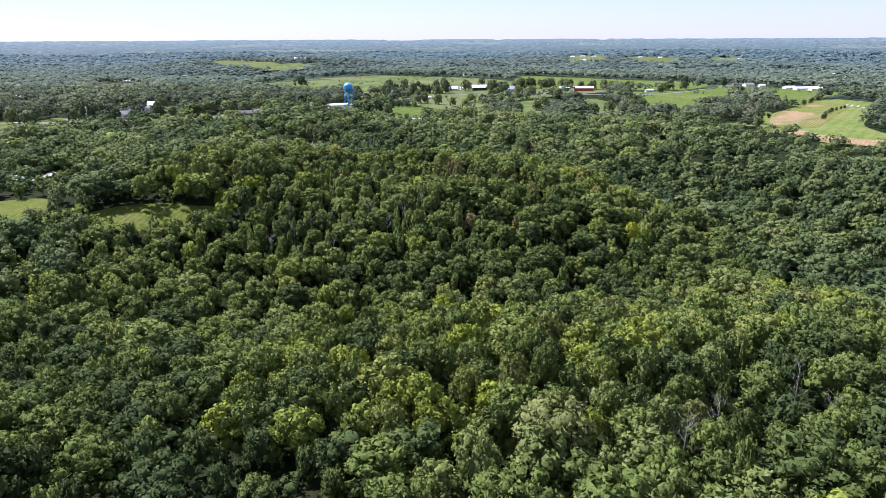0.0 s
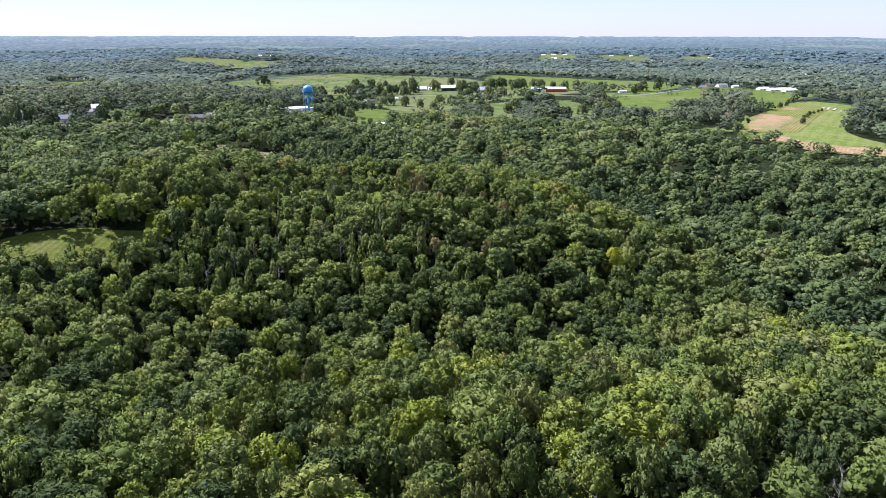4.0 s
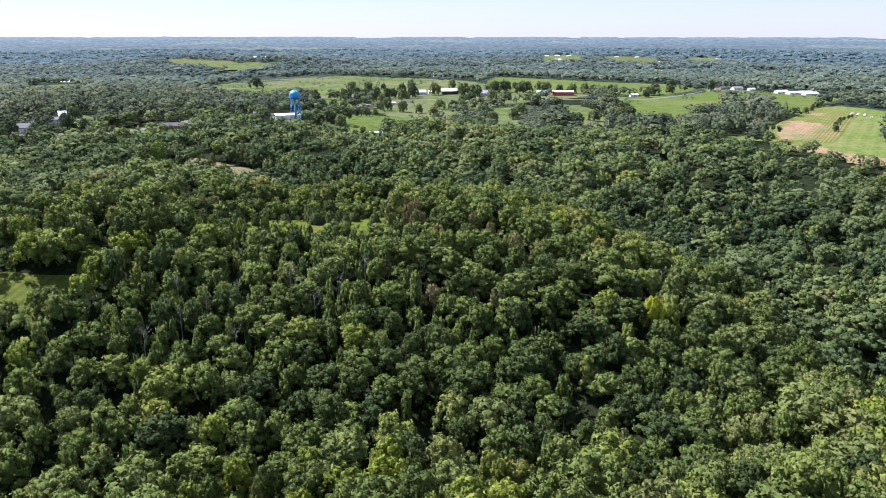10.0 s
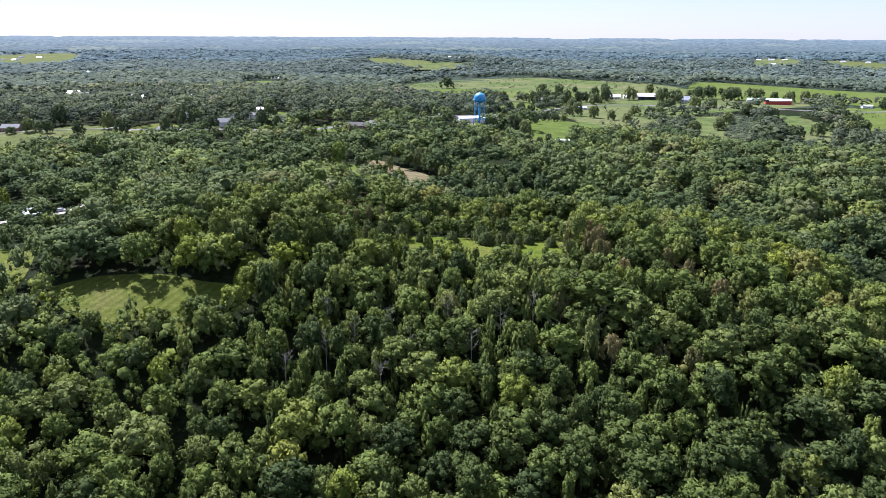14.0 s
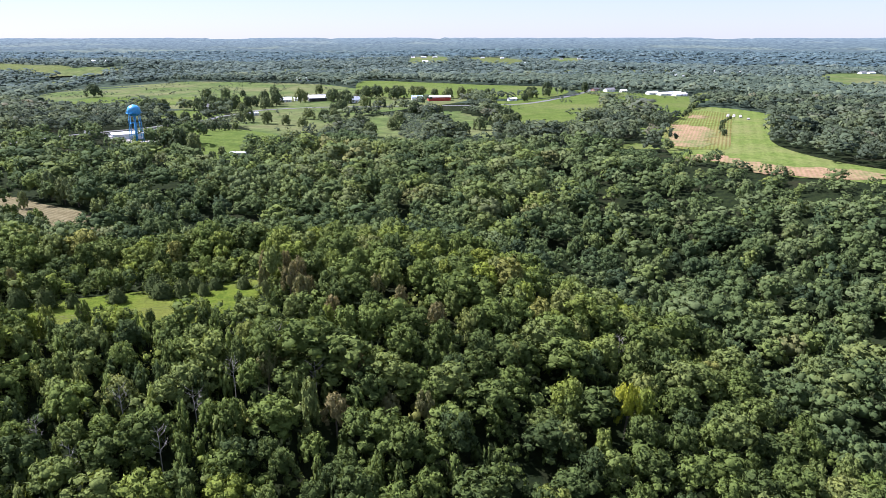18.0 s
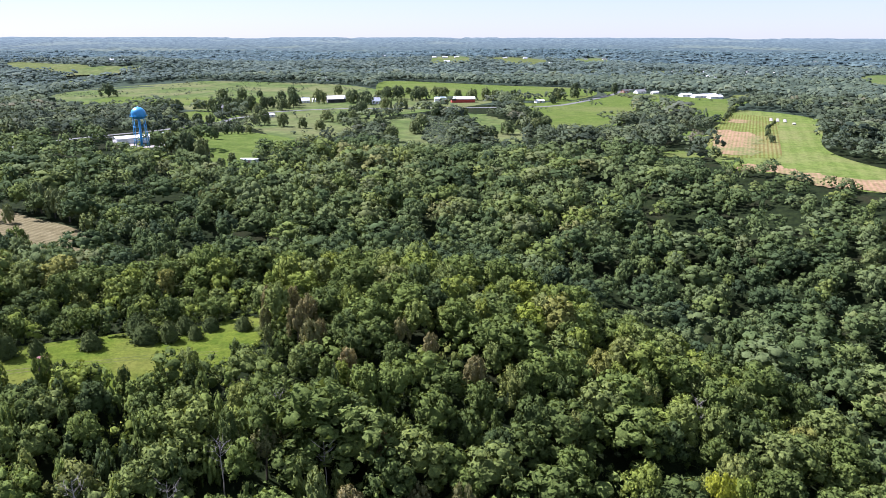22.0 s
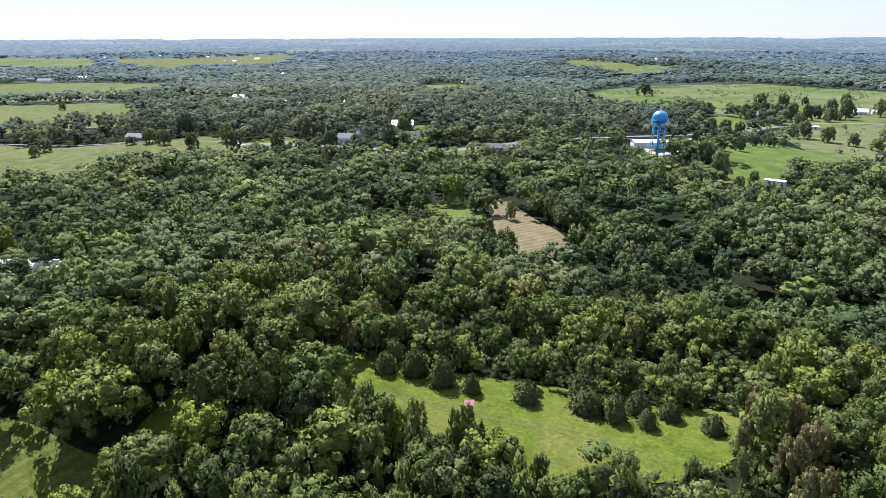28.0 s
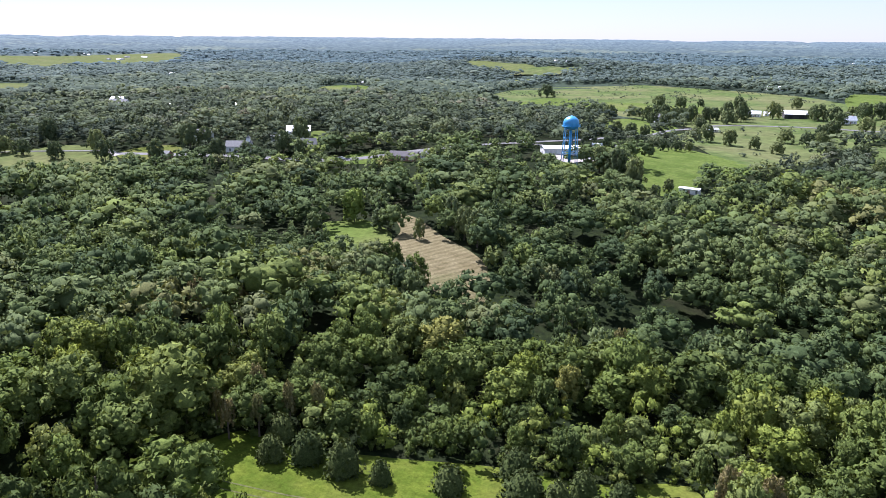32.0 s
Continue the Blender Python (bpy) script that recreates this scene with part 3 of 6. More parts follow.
lane("road", [(-90, 800), (-62, 853), (-54, 885), (-35, 912), (-14, 944), (40, 955), (90, 945), (150, 935), (240, 922), (300, 948), (402, 1065), (470, 1165), (560, 1230)], 6.5, M_ASPHALT, "pale grey country lane along the ridge")
lane("road", [(-90, 800), (-110, 740), (-130, 690), (-170, 640), (-205, 604), (-262, 590), (-330, 572)], 6.0, M_ASPHALT, "grey village road between trees")
lane("road", [(-540, 512), (-487, 523), (-450, 529), (-426, 541), (-395, 560), (-338, 577)], 2.4, M_ASPHALT, "narrow grey lane behind the village pasture", 0.34)
lane("driveway", [(-60, 672), (-70, 656), (-80, 646), (-88, 640), (-110, 690), (-130, 690)], 6.0, M_GRAVEL, "pale gravel yard and drive beside the tower")
lane("driveway", [(-232, 352), (-220, 362), (-212, 372), (-216, 388)], 4.5, M_GRAVEL, "pale gravel driveway at a house")
for track in ([(-83, 343.6), (-66, 345.8), (-53, 348.6), (-41, 350.8), (-26, 352.8), (-15, 352.2)], [(-82, 342), (-66, 344.2), (-53, 347), (-41, 349.2), (-26, 351.2), (-15, 350.6)]):
    ob = lane("wheel_track", track, 0.3, M_TRACK, "faint dry wheel track across the meadow", 0.135)


# ---- building blocks ----
def part(name, bm, mat, parent, label="", smooth=False):
    """Links a bmesh as one mesh under a thing or a part."""
    me = bpy.data.meshes.new(name)
    bm.to_mesh(me)
    bm.free()
    me.materials.append(mat)
    if smooth:
        me.polygons.foreach_set("use_smooth", [True] * len(me.polygons))
    ob = new(name, me)
    ob.parent = parent
    return tagged(ob, label)


def thing(name, m, label, category, group=""):
    ob = new(name)
    ob.matrix_basis = m
    return tagged(ob, label, category, group)


def box(bm, x0, x1, y0, y1, z0, z1):
    v = [bm.verts.new(c) for c in ((x0, y0, z0), (x1, y0, z0), (x1, y1, z0), (x0, y1, z0), (x0, y0, z1), (x1, y0, z1), (x1, y1, z1), (x0, y1, z1))]
    for f in ((0, 3, 2, 1), (4, 5, 6, 7), (0, 1, 5, 4), (1, 2, 6, 5), (2, 3, 7, 6), (3, 0, 4, 7)):
        bm.faces.new([v[i] for i in f])
    return bm


def boxed(*a):
    return box(bmesh.new(), *a)


def tube(bm, line, radii, sides=8):
    """A round bar along a line of points."""
    rings = []
    for i, q in enumerate(line):
        q = Vector(q)
        way = (Vector(line[min(i + 1, len(line) - 1)]) - Vector(line[max(i - 1, 0)])).normalized()
        a = way.orthogonal().normalized()
        b = way.cross(a)
        rings.append([bm.verts.new(q + radii[i] * (math.cos(k) * a + math.sin(k) * b)) for k in np.linspace(0, 2 * math.pi, sides, endpoint=False)])
    for r, s in zip(rings, rings[1:]):
        for k in range(sides):
            bm.faces.new((r[k], r[(k + 1) % sides], s[(k + 1) % sides], s[k]))
    bm.faces.new(rings[0][::-1])
    bm.faces.new(rings[-1])
    return bm


def lathe(profile, sides=32):
    """A turned body from rows of radius and height."""
    bm = bmesh.new()
    rings = [[bm.verts.new((r * math.cos(k), r * math.sin(k), z)) for k in np.linspace(0, 2 * math.pi, sides, endpoint=False)] for r, z in profile]
    for r, s in zip(rings, rings[1:]):
        for k in range(sides):
            bm.faces.new((r[k], r[(k + 1) % sides], s[(k + 1) % sides], s[k]))
    bm.faces.new(rings[0][::-1])
    bm.faces.new(rings[-1])
    return bm


# ---- trees ----
def unit(a):
    return a / np.linalg.norm(a, axis=-1, keepdims=True)


def ball(steps=1):
    bm = bmesh.new()
    bmesh.ops.create_icosphere(bm, subdivisions=steps, radius=1)
    v, f = np.array([q.co[:] for q in bm.verts]), [[q.index for q in face.verts] for face in bm.faces]
    bm.free()
    return v, f


BALL = ball()


def lobed_crown(seed, lobes, cards, size, tall=1.7, core=True, loose=0.4, up=0.0, dome_part=0.4):
    """A broad crown of radius 1, from z 0 to about tall: rounded clumps of foliage with leaf sprays standing out of them.
    Vertices, faces and normals; the sprays share the rounding of their clump."""
    r = np.random.default_rng(seed)
    k = (np.arange(lobes) + r.uniform(0.2, 0.8)) / lobes
    lev = 0.06 + 0.92 * k ** 0.8
    ang = np.arange(lobes) * 2.4 + r.uniform(-0.5, 0.5, lobes)
    out = np.sqrt(np.clip(1 - (lev - 0.25) ** 2 / 0.60, 0.02, 1)) * r.uniform(0.5, 0.86, lobes)
    cen = np.stack([out * np.cos(ang), out * np.sin(ang), lev * tall * 0.84], -1)
    cen[:, :2] *= 1 + 0.2 * r.uniform(-1, 1, 2)
    rad = r.uniform(0.7, 1.3, lobes) * 0.92 / np.sqrt(lobes) * (1.12 if lobes > 15 else 1.0)
    v, nv, f = np.zeros((0, 3)), np.zeros((0, 3)), []
    dome = lambda q: unit(q * (1, 1, 0.7) + (0, 0, 0.3 - 0.1 * tall))  # noqa: E731
    if cards:
        pick = r.integers(0, lobes, cards * 4)
        d = unit(r.normal(size=(cards * 4, 3)) + cen[pick] * (0.6, 0.6, 0) + (0, 0, 0.3))
        p = cen[pick] + d * (rad[pick] * r.uniform(0.95, 1.25, cards * 4))[:, None]
        gap = np.linalg.norm(p[:, None] - cen[None], axis=-1) / rad[None]
        ok = (gap > 0.9).all(1) & (p[:, 2] > 0)
        p, d = p[ok][:cards], d[ok][:cards]
        nrm = unit(d + loose * r.normal(size=d.shape))
        t1 = unit(np.cross(nrm, r.normal(size=d.shape)))
        t2 = np.cross(nrm, t1)
        s = (size * r.uniform(0.55, 1.35, len(p)))[:, None]
        w = r.uniform(0.45, 0.8, len(p))[:, None]
        v = np.stack([p + s * t1 - 0.2 * s * nrm, p - s * 0.5 * t1 + s * w * t2 + 0.1 * s * nrm, p - s * 0.5 * t1 - s * w * t2], 1).reshape(-1, 3)
        f = np.arange(len(v)).reshape(-1, 3).tolist()
        nv = np.repeat(unit((0.95 - dome_part) * d + dome_part * dome(p) + 0.34 * r.normal(size=d.shape)), 3, 0)
    for c0, r0 in zip(cen, rad):
        b0 = BALL[0] @ np.array(Euler(r.uniform(0, 6.28, 3)).to_matrix())
        way = unit(c0 * (1, 1, 0.6) + (0, 0, 0.25))
        f += [[len(v) + q for q in face] for face in BALL[1] if b0[face].mean(0) @ way > -0.12]
        v = np.concatenate([v, c0 + b0 * r0 * r.uniform(0.74, 1.14, (12, 1)) * (0.84 if cards > 60 else 1.0)])
        nv = np.concatenate([nv, unit((1 - dome_part) * b0 + dome_part * dome(c0) + 0.1 * r.normal(size=b0.shape))])
    if core:
        f += [[len(v) + q for q in face] for face in BALL[1]]
        v = np.concatenate([v, BALL[0] * (0.46, 0.46, 0.26 * tall) + (0, 0, 0.38 * tall)])
        nv = np.concatenate([nv, BALL[0]])
    return v, f, unit(nv + (0, 0, up))


def cone_crown(seed, cards, size, tall=2.4):
    """A dense pointed cedar, radius 1, from the ground to tall."""
    r = np.random.default_rng(seed)
    h = r.uniform(0, 1, cards) ** 1.35
    a = r.uniform(0, 6.283, cards)
    bulge = 1 + 0.13 * np.sin(3 * a + seed) * (1 - h) + 0.10 * np.sin(7 * a + 9 * h)
    rad = np.sqrt(np.clip(1 - h ** 1.7, 0, 1)) * bulge * r.uniform(0.82, 1.05, cards) * np.where(h < 0.08, 0.85, 1)
    p = np.stack([rad * np.cos(a), rad * np.sin(a), 0.06 + h * tall], -1)
    d = unit(np.stack([np.cos(a), np.sin(a), 0.45 + 0 * a], -1))
    nrm = unit(d + 0.45 * r.normal(size=d.shape))
    t1 = unit(np.cross(np.cross(nrm, np.array([0, 0, 1.0])), nrm) + 0.4 * r.normal(size=d.shape))
    t2 = unit(np.cross(nrm, t1))
    s = (size * r.uniform(0.6, 1.3, cards))[:, None]
    v = np.stack([p + s * t1, p + 0.5 * s * t2, p - 0.8 * s * t1, p - 0.5 * s * t2], 1).reshape(-1, 3)
    f = np.arange(len(v)).reshape(-1, 4).tolist()
    nv = np.repeat(unit(d + 0.35 * r.normal(size=d.shape)), 4, 0)
    n0, ring = len(v), 10
    prof = [(0.55, 0.03), (0.82, 0.12 * tall), (0.76, 0.4 * tall), (0.52, 0.72 * tall), (0.12, 0.95 * tall)]
    cv = np.array([(q * math.cos(k), q * math.sin(k), z) for q, z in prof for k in np.linspace(0, 6.283, ring, endpoint=False)])
    for i in range(len(prof) - 1):
        f += [[n0 + i * ring + k, n0 + i * ring + (k + 1) % ring, n0 + (i + 1) * ring + (k + 1) % ring, n0 + (i + 1) * ring + k] for k in range(ring)]
    return np.concatenate([v, cv]), f, np.concatenate([nv, unit(cv * (1, 1, 0) + (0, 0, 0.3))])


def woodland(name, protos, kinds, places, tints, mat, label):
    """Many trees in one mesh. places: rows of x, y, z, radius, height of the crown and turn."""
    vs, ns, loops, totals, tint, n0 = [], [], [], [], [], 0
    for k, (v, f, nv) in enumerate(protos):
        rows = places[kinds == k]
        if not len(rows):
            continue
        c, s = np.cos(rows[:, 5])[:, None], np.sin(rows[:, 5])[:, None]
        x = (v[None, :, 0] * c - v[None, :, 1] * s) * rows[:, 3:4] + rows[:, 0:1]
        y = (v[None, :, 0] * s + v[None, :, 1] * c) * rows[:, 3:4] + rows[:, 1:2]
        z = v[None, :, 2] * rows[:, 4:5] + rows[:, 2:3]
        vs.append(np.stack([x, y, z], -1).reshape(-1, 3))
        flat_n = np.stack([nv[None, :, 0] * c - nv[None, :, 1] * s, nv[None, :, 0] * s + nv[None, :, 1] * c, nv[None, :, 2] + 0 * c], -1)
        ns.append(flat_n.reshape(-1, 3))
        flat, tot = np.concatenate([np.array(q) for q in f]), np.array([len(q) for q in f])
        loops.append((flat[None] + (n0 + len(v) * np.arange(len(rows)))[:, None]).ravel())
        totals.append(np.tile(tot, len(rows)))
        tint.append(np.repeat(tints[kinds == k], len(v)))
        n0 += len(v) * len(rows)
    vs, ns, loops, totals, tint = np.concatenate(vs), np.concatenate(ns), np.concatenate(loops), np.concatenate(totals), np.concatenate(tint)
    me = bpy.data.meshes.new(name)
    me.vertices.add(len(vs))
    me.vertices.foreach_set("co", vs.ravel().astype(np.float32))
    me.loops.add(len(loops))
    me.loops.foreach_set("vertex_index", loops.astype(np.int32))
    me.polygons.add(len(totals))
    me.polygons.foreach_set("loop_start", np.r_[0, np.cumsum(totals)[:-1]].astype(np.int32))
    me.polygons.foreach_set("loop_total", totals.astype(np.int32))
    at = me.attributes.new("tint", "FLOAT", "POINT")
    at.data.foreach_set("value", tint.astype(np.float32))
    me.update(calc_edges=True)
    me.polygons.foreach_set("use_smooth", np.ones(len(totals), bool))
    me.attributes.new("custom_normal", "FLOAT_VECTOR", "POINT").data.foreach_set("vector", ns.ravel().astype(np.float32))
    me.materials.append(mat)
    return tagged(new(name, me), label, "forest", kind="stuff")


# x, y, reach, share of the full height
LOW_BY_RIDGE = [(-75, 800, 36, 0.5), (-98, 824, 24, 0.45), (-58, 785, 26, 0.5), (-120, 1035, 40, 0.5), (-150, 985, 50, 0.55), (18, 690, 26, 0.55), (45, 740, 26, 0.55), (70, 790, 26, 0.6), (95, 840, 26, 0.6), (165, 860, 30, 0.5), (150, 800, 30, 0.6), (10, 650, 35, 0.55), (-5, 625, 25, 0.6), (95, 668, 34, 0.6), (150, 655, 32, 0.6), (215, 735, 40, 0.7), (-86, 604, 20, 0.55), (-40, 580, 30, 0.7), (-10, 590, 30, 0.7), (-90, 620, 22, 0.7)]
LOW_BY_VILLAGE = [(-190, 1020, 60, 0.5), (-600, 595, 70, 0.55), (-360, 535, 60, 0.55), (-320, 548, 40, 0.5), (-420, 510, 60, 0.6), (-260, 590, 60, 0.65), (-420, 700, 110, 0.75), (-520, 760, 100, 0.7), (-180, 590, 40, 0.7)]
LOW_BY_MEADOW = [(-128, 456, 22, 0.5), (-150, 472, 22, 0.5), (-192, 338, 24, 0.5), (-8, 338, 18, 0.5), (-240, 345, 30, 0.6), (-125, 266, 26, 0.55), (-120, 276, 16, 0.5), (-95, 268, 26, 0.7), (-145, 470, 26, 0.6), (-185, 262, 34, 0.65), (-40, 322, 28, 0.74), (-66, 371, 15, 0.55), (-42, 377, 15, 0.55), (-18, 382, 17, 0.5), (2, 374, 14, 0.6), (-88, 364, 12, 0.7), (-85, 438, 24, 0.7), (-120, 450, 22, 0.7)]
LOW_BY_CROPS = [(275, 465, 45, 0.36), (305, 448, 40, 0.36), (250, 500, 40, 0.4), (240, 548, 30, 0.55), (232, 580, 26, 0.6), (285, 652, 20, 0.5), (238, 602, 18, 0.5), (320, 790, 50, 0.75), (225, 720, 40, 0.6), (360, 755, 40, 0.7), (290, 450, 30, 0.75), (330, 440, 30, 0.75), (255, 540, 20, 0.75)]
# x, y, spread, lighter or darker leaves
STANDS = [(-95, 175, 40, -0.14), (-55, 125, 40, -0.2), (35, 125, 40, -0.08), (-135, 385, 70, 0.02), (110, 160, 55, -0.1)]
LOW_GROWTH = LOW_BY_RIDGE + LOW_BY_VILLAGE + LOW_BY_MEADOW + LOW_BY_CROPS
RNG = np.random.default_rng(7)
CLEAR = []                                   # x, y, radius kept free round buildings and single trees


def open_ground(x, y, margin=0.0):
    """Where no wood grows."""
    o = np.zeros(x.shape, bool)
    for ring in FIELDS.values():
        xs, ys = [q[0] for q in ring], [q[1] for q in ring]
        near = (x > min(xs) - 1) & (x < max(xs) + 1) & (y > min(ys) - 1) & (y < max(ys) + 1)
        if near.any():
            o[near] |= inside(ring, x[near], y[near])
    for cx, cy, cr in CLEAR:
        o |= (x - cx) ** 2 + (y - cy) ** 2 < cr * cr
    return o


def scatter(x0, x1, y0, y1, step, keep):
    px, py = np.meshgrid(np.arange(x0, x1, step), np.arange(y0, y1, step))
    px = (px + RNG.uniform(-0.42, 0.42, px.shape) * step).ravel()
    py = (py + RNG.uniform(-0.42, 0.42, py.shape) * step).ravel()
    ok = keep(px, py)
    px, py = px[ok], py[ok]
    ok = ~open_ground(px, py)
    return px[ok], py[ok]


def reach(x, y):
    """Distance from the flown line."""
    return np.hypot(x, y - np.clip(y, 0, 262))


def in_view(x, y):
    """The fan of country ahead of the flown line."""
    left = np.arctan2(-x, y - 90) < radians(66)
    right = np.arctan2(x, y - 110) < radians(50)
    first = np.abs(np.arctan2(x, y)) < radians(40)
    return ((left & (y > 90)) & (right & (y > 110))) | (first & (y > 72))


def grown(x, y, lo, hi, spread, lows=True):
    """Crowns for the given places: x, y, z of the crown's foot, radius, height scale, turn."""
    patch = np.array([noise.noise((a * 0.013, b * 0.013, 3.0)) for a, b in zip(x.tolist(), y.tolist())])
    tall = RNG.uniform(0, 1, x.shape) < 0.10
    h = RNG.uniform(lo, hi, x.shape) * (0.97 + 0.25 * patch) * np.where(tall, 1.2, 1.0)
    rad = h * 0.385 * np.exp(RNG.normal(0, 0.30, x.shape)) * spread * np.where(tall, 1.12, 1.0)
    rad = np.minimum(rad, h * 0.58 * max(spread, 1.0))
    slim = RNG.uniform(0, 1, x.shape) < 0.09
    rad = np.where(slim, rad * 0.62, rad)
    low = np.ones(x.shape)
    for zx, zy, zr, k in LOW_GROWTH if lows else ():
        low = np.minimum(low, 1 - (1 - k) * np.exp(-(((x - zx) ** 2 + (y - zy) ** 2) / zr ** 2) ** 2))
    h, rad = h * low, rad * low ** 0.6
    ch = h * np.minimum(RNG.uniform(0.52, 0.66, x.shape) + (1 - low) * 0.4 + (0.22 if hi < 10 else 0.0) + np.where(slim, 0.12, 0.0), 0.89)
    tone = np.clip(0.44 + 0.40 * patch + RNG.normal(0, 0.22, x.shape), 0, 1)
    for zx, zy, zr, more in STANDS:
        tone = np.clip(tone + more * np.exp(-((x - zx) ** 2 + (y - zy) ** 2) / (2 * zr * zr)), 0, 1)
    return np.stack([x, y, ground_z(x, y) + h - ch * 1.12, rad, ch / 1.7 * 1.12, RNG.uniform(0, 6.28, x.shape)], -1), tone, h


def trunk_mesh(seed, h=1.0):
    bm, r = bmesh.new(), random.Random(seed)
    lean = r.uniform(-0.03, 0.03)
    tube(bm, [(0, 0, -0.02), (lean * 0.4, 0, 0.25), (lean, lean, 0.55), (lean * 1.4, lean * 0.5, 0.82)], [0.022, 0.017, 0.012, 0.004], 7)
    for k in range(4):
        a, z = r.uniform(0, 6.28), r.uniform(0.32, 0.55)
        tube(bm, [(lean * 0.6, 0, z), (0.09 * math.cos(a), 0.09 * math.sin(a), z + 0.1), (0.17 * math.cos(a), 0.17 * math.sin(a), z + 0.22)], [0.009, 0.006, 0.002], 5)
    me = bpy.data.meshes.new("trunk")
    bm.to_mesh(me)
    bm.free()
    me.materials.append(M_BARK)
    return me


def crown_mesh(v, f, nv, mat, name="crown"):
    me = bpy.data.meshes.new(name)
    me.from_pydata(v.tolist(), [], f)
    me.polygons.foreach_set("use_smooth", [True] * len(f))
    me.attributes.new("custom_normal", "FLOAT_VECTOR", "POINT").data.foreach_set("vector", nv.ravel().astype(np.float32))
    me.materials.append(mat)
    return me


TRUNKS = [trunk_mesh(k) for k in range(4)]
NEAR = [lobed_crown(20 + k, 24 + k % 7, 820, 0.084) for k in range(8)]
MID = [lobed_crown(40 + k, 15 + k % 6, 280, 0.092) for k in range(8)]
HILLSIDE = [lobed_crown(70 + k, 14 + k % 5, 120, 0.12, core=False, dome_part=0.62) for k in range(8)]
SLOPE = [lobed_crown(50 + k, 11 + k % 4, 90, 0.13, core=False, dome_part=0.68) for k in range(8)]
FAR = [lobed_crown(60 + k, 8 + k % 3, 24, 0.17, core=False, dome_part=0.72) for k in range(8)]
SHRUBS = [lobed_crown(160 + k, 7, 150, 0.105, core=False) for k in range(6)]
BUSHES = [lobed_crown(190 + k, 9, 330, 0.085, core=False) for k in range(6)]
TUFTS = [lobed_crown(140 + k, 4, 4, 0.24, core=False, up=0.25, dome_part=0.6) for k in range(6)]
FINE = [lobed_crown(100 + k, 26 + k, 1150, 0.076) for k in range(6)]
CROWNS = {}


def tree(x, y, h, rad, kind="broad", label="tall broadleaf tree with dense dark green crown", group="", name="broadleaf_tree"):
    """One tree of height h and crown radius rad: trunk and crown."""
    mats = {"hill": M_LEAF_HILL, "broad": M_LEAF, "brown": M_BROWN, "lime": M_LIME, "cedar": M_CEDAR, "bright": M_BRIGHT}
    k, low = random.randrange(6), group in ("field trees", "ridge trees", "meadow trees")
    if (kind, k, low) not in CROWNS:
        v, f, nv = cone_crown(k, 520, 0.13) if kind == "cedar" else FINE[k]
        v = v / 2.4 if kind == "cedar" else v * (1 / 1.12, 1 / 1.12, (0.97 if low else 0.70) / 1.7) + (0, 0, 0.02 if low else 0.28)
        CROWNS[kind, k, low] = crown_mesh(v, f, nv, mats[kind])
    e = thing(name, pose(x, y, gz(x, y), 0, 0, random.uniform(0, 360)), label, "tree", group)
    c = new("crown", CROWNS[kind, k, low])
    c.parent = e
    t = new("trunk", TRUNKS[k % 4])
    t.parent = e
    if kind == "cedar":
        c.scale = (rad * 2.4, rad * 2.4, h)
        t.scale = (h * 0.8, h * 0.8, h * 0.4)
    else:
        c.scale = (rad, rad, h)
        t.scale = (h, h, h)
    return e


# ---- houses and barns ----
def window(parent, w, h, x, y, z, side, frame_mat=M_WHITE):
    """A framed window on the wall that faces -y (side 0) or +x, +y, -x (1, 2, 3)."""
    f = bmesh.new()
    t = 0.09
    box(f, -w / 2 - t, -w / 2, -0.06, 0.03, -t, h + t)
    box(f, w / 2, w / 2 + t, -0.06, 0.03, -t, h + t)
    box(f, -w / 2, w / 2, -0.06, 0.03, -t, 0)
    box(f, -w / 2, w / 2, -0.06, 0.03, h, h + t)
    box(f, -w / 2, w / 2, -0.05, 0.02, h / 2 - 0.03, h / 2 + 0.03)
    m = pose(x, y, z, 0, 0, 90 * side)
    o = part("window", f, frame_mat, parent)
    o.matrix_basis = m
    part("pane", boxed(-w / 2, w / 2, -0.025, 0.0, 0, h), M_GLASS, o, "dark window glass")


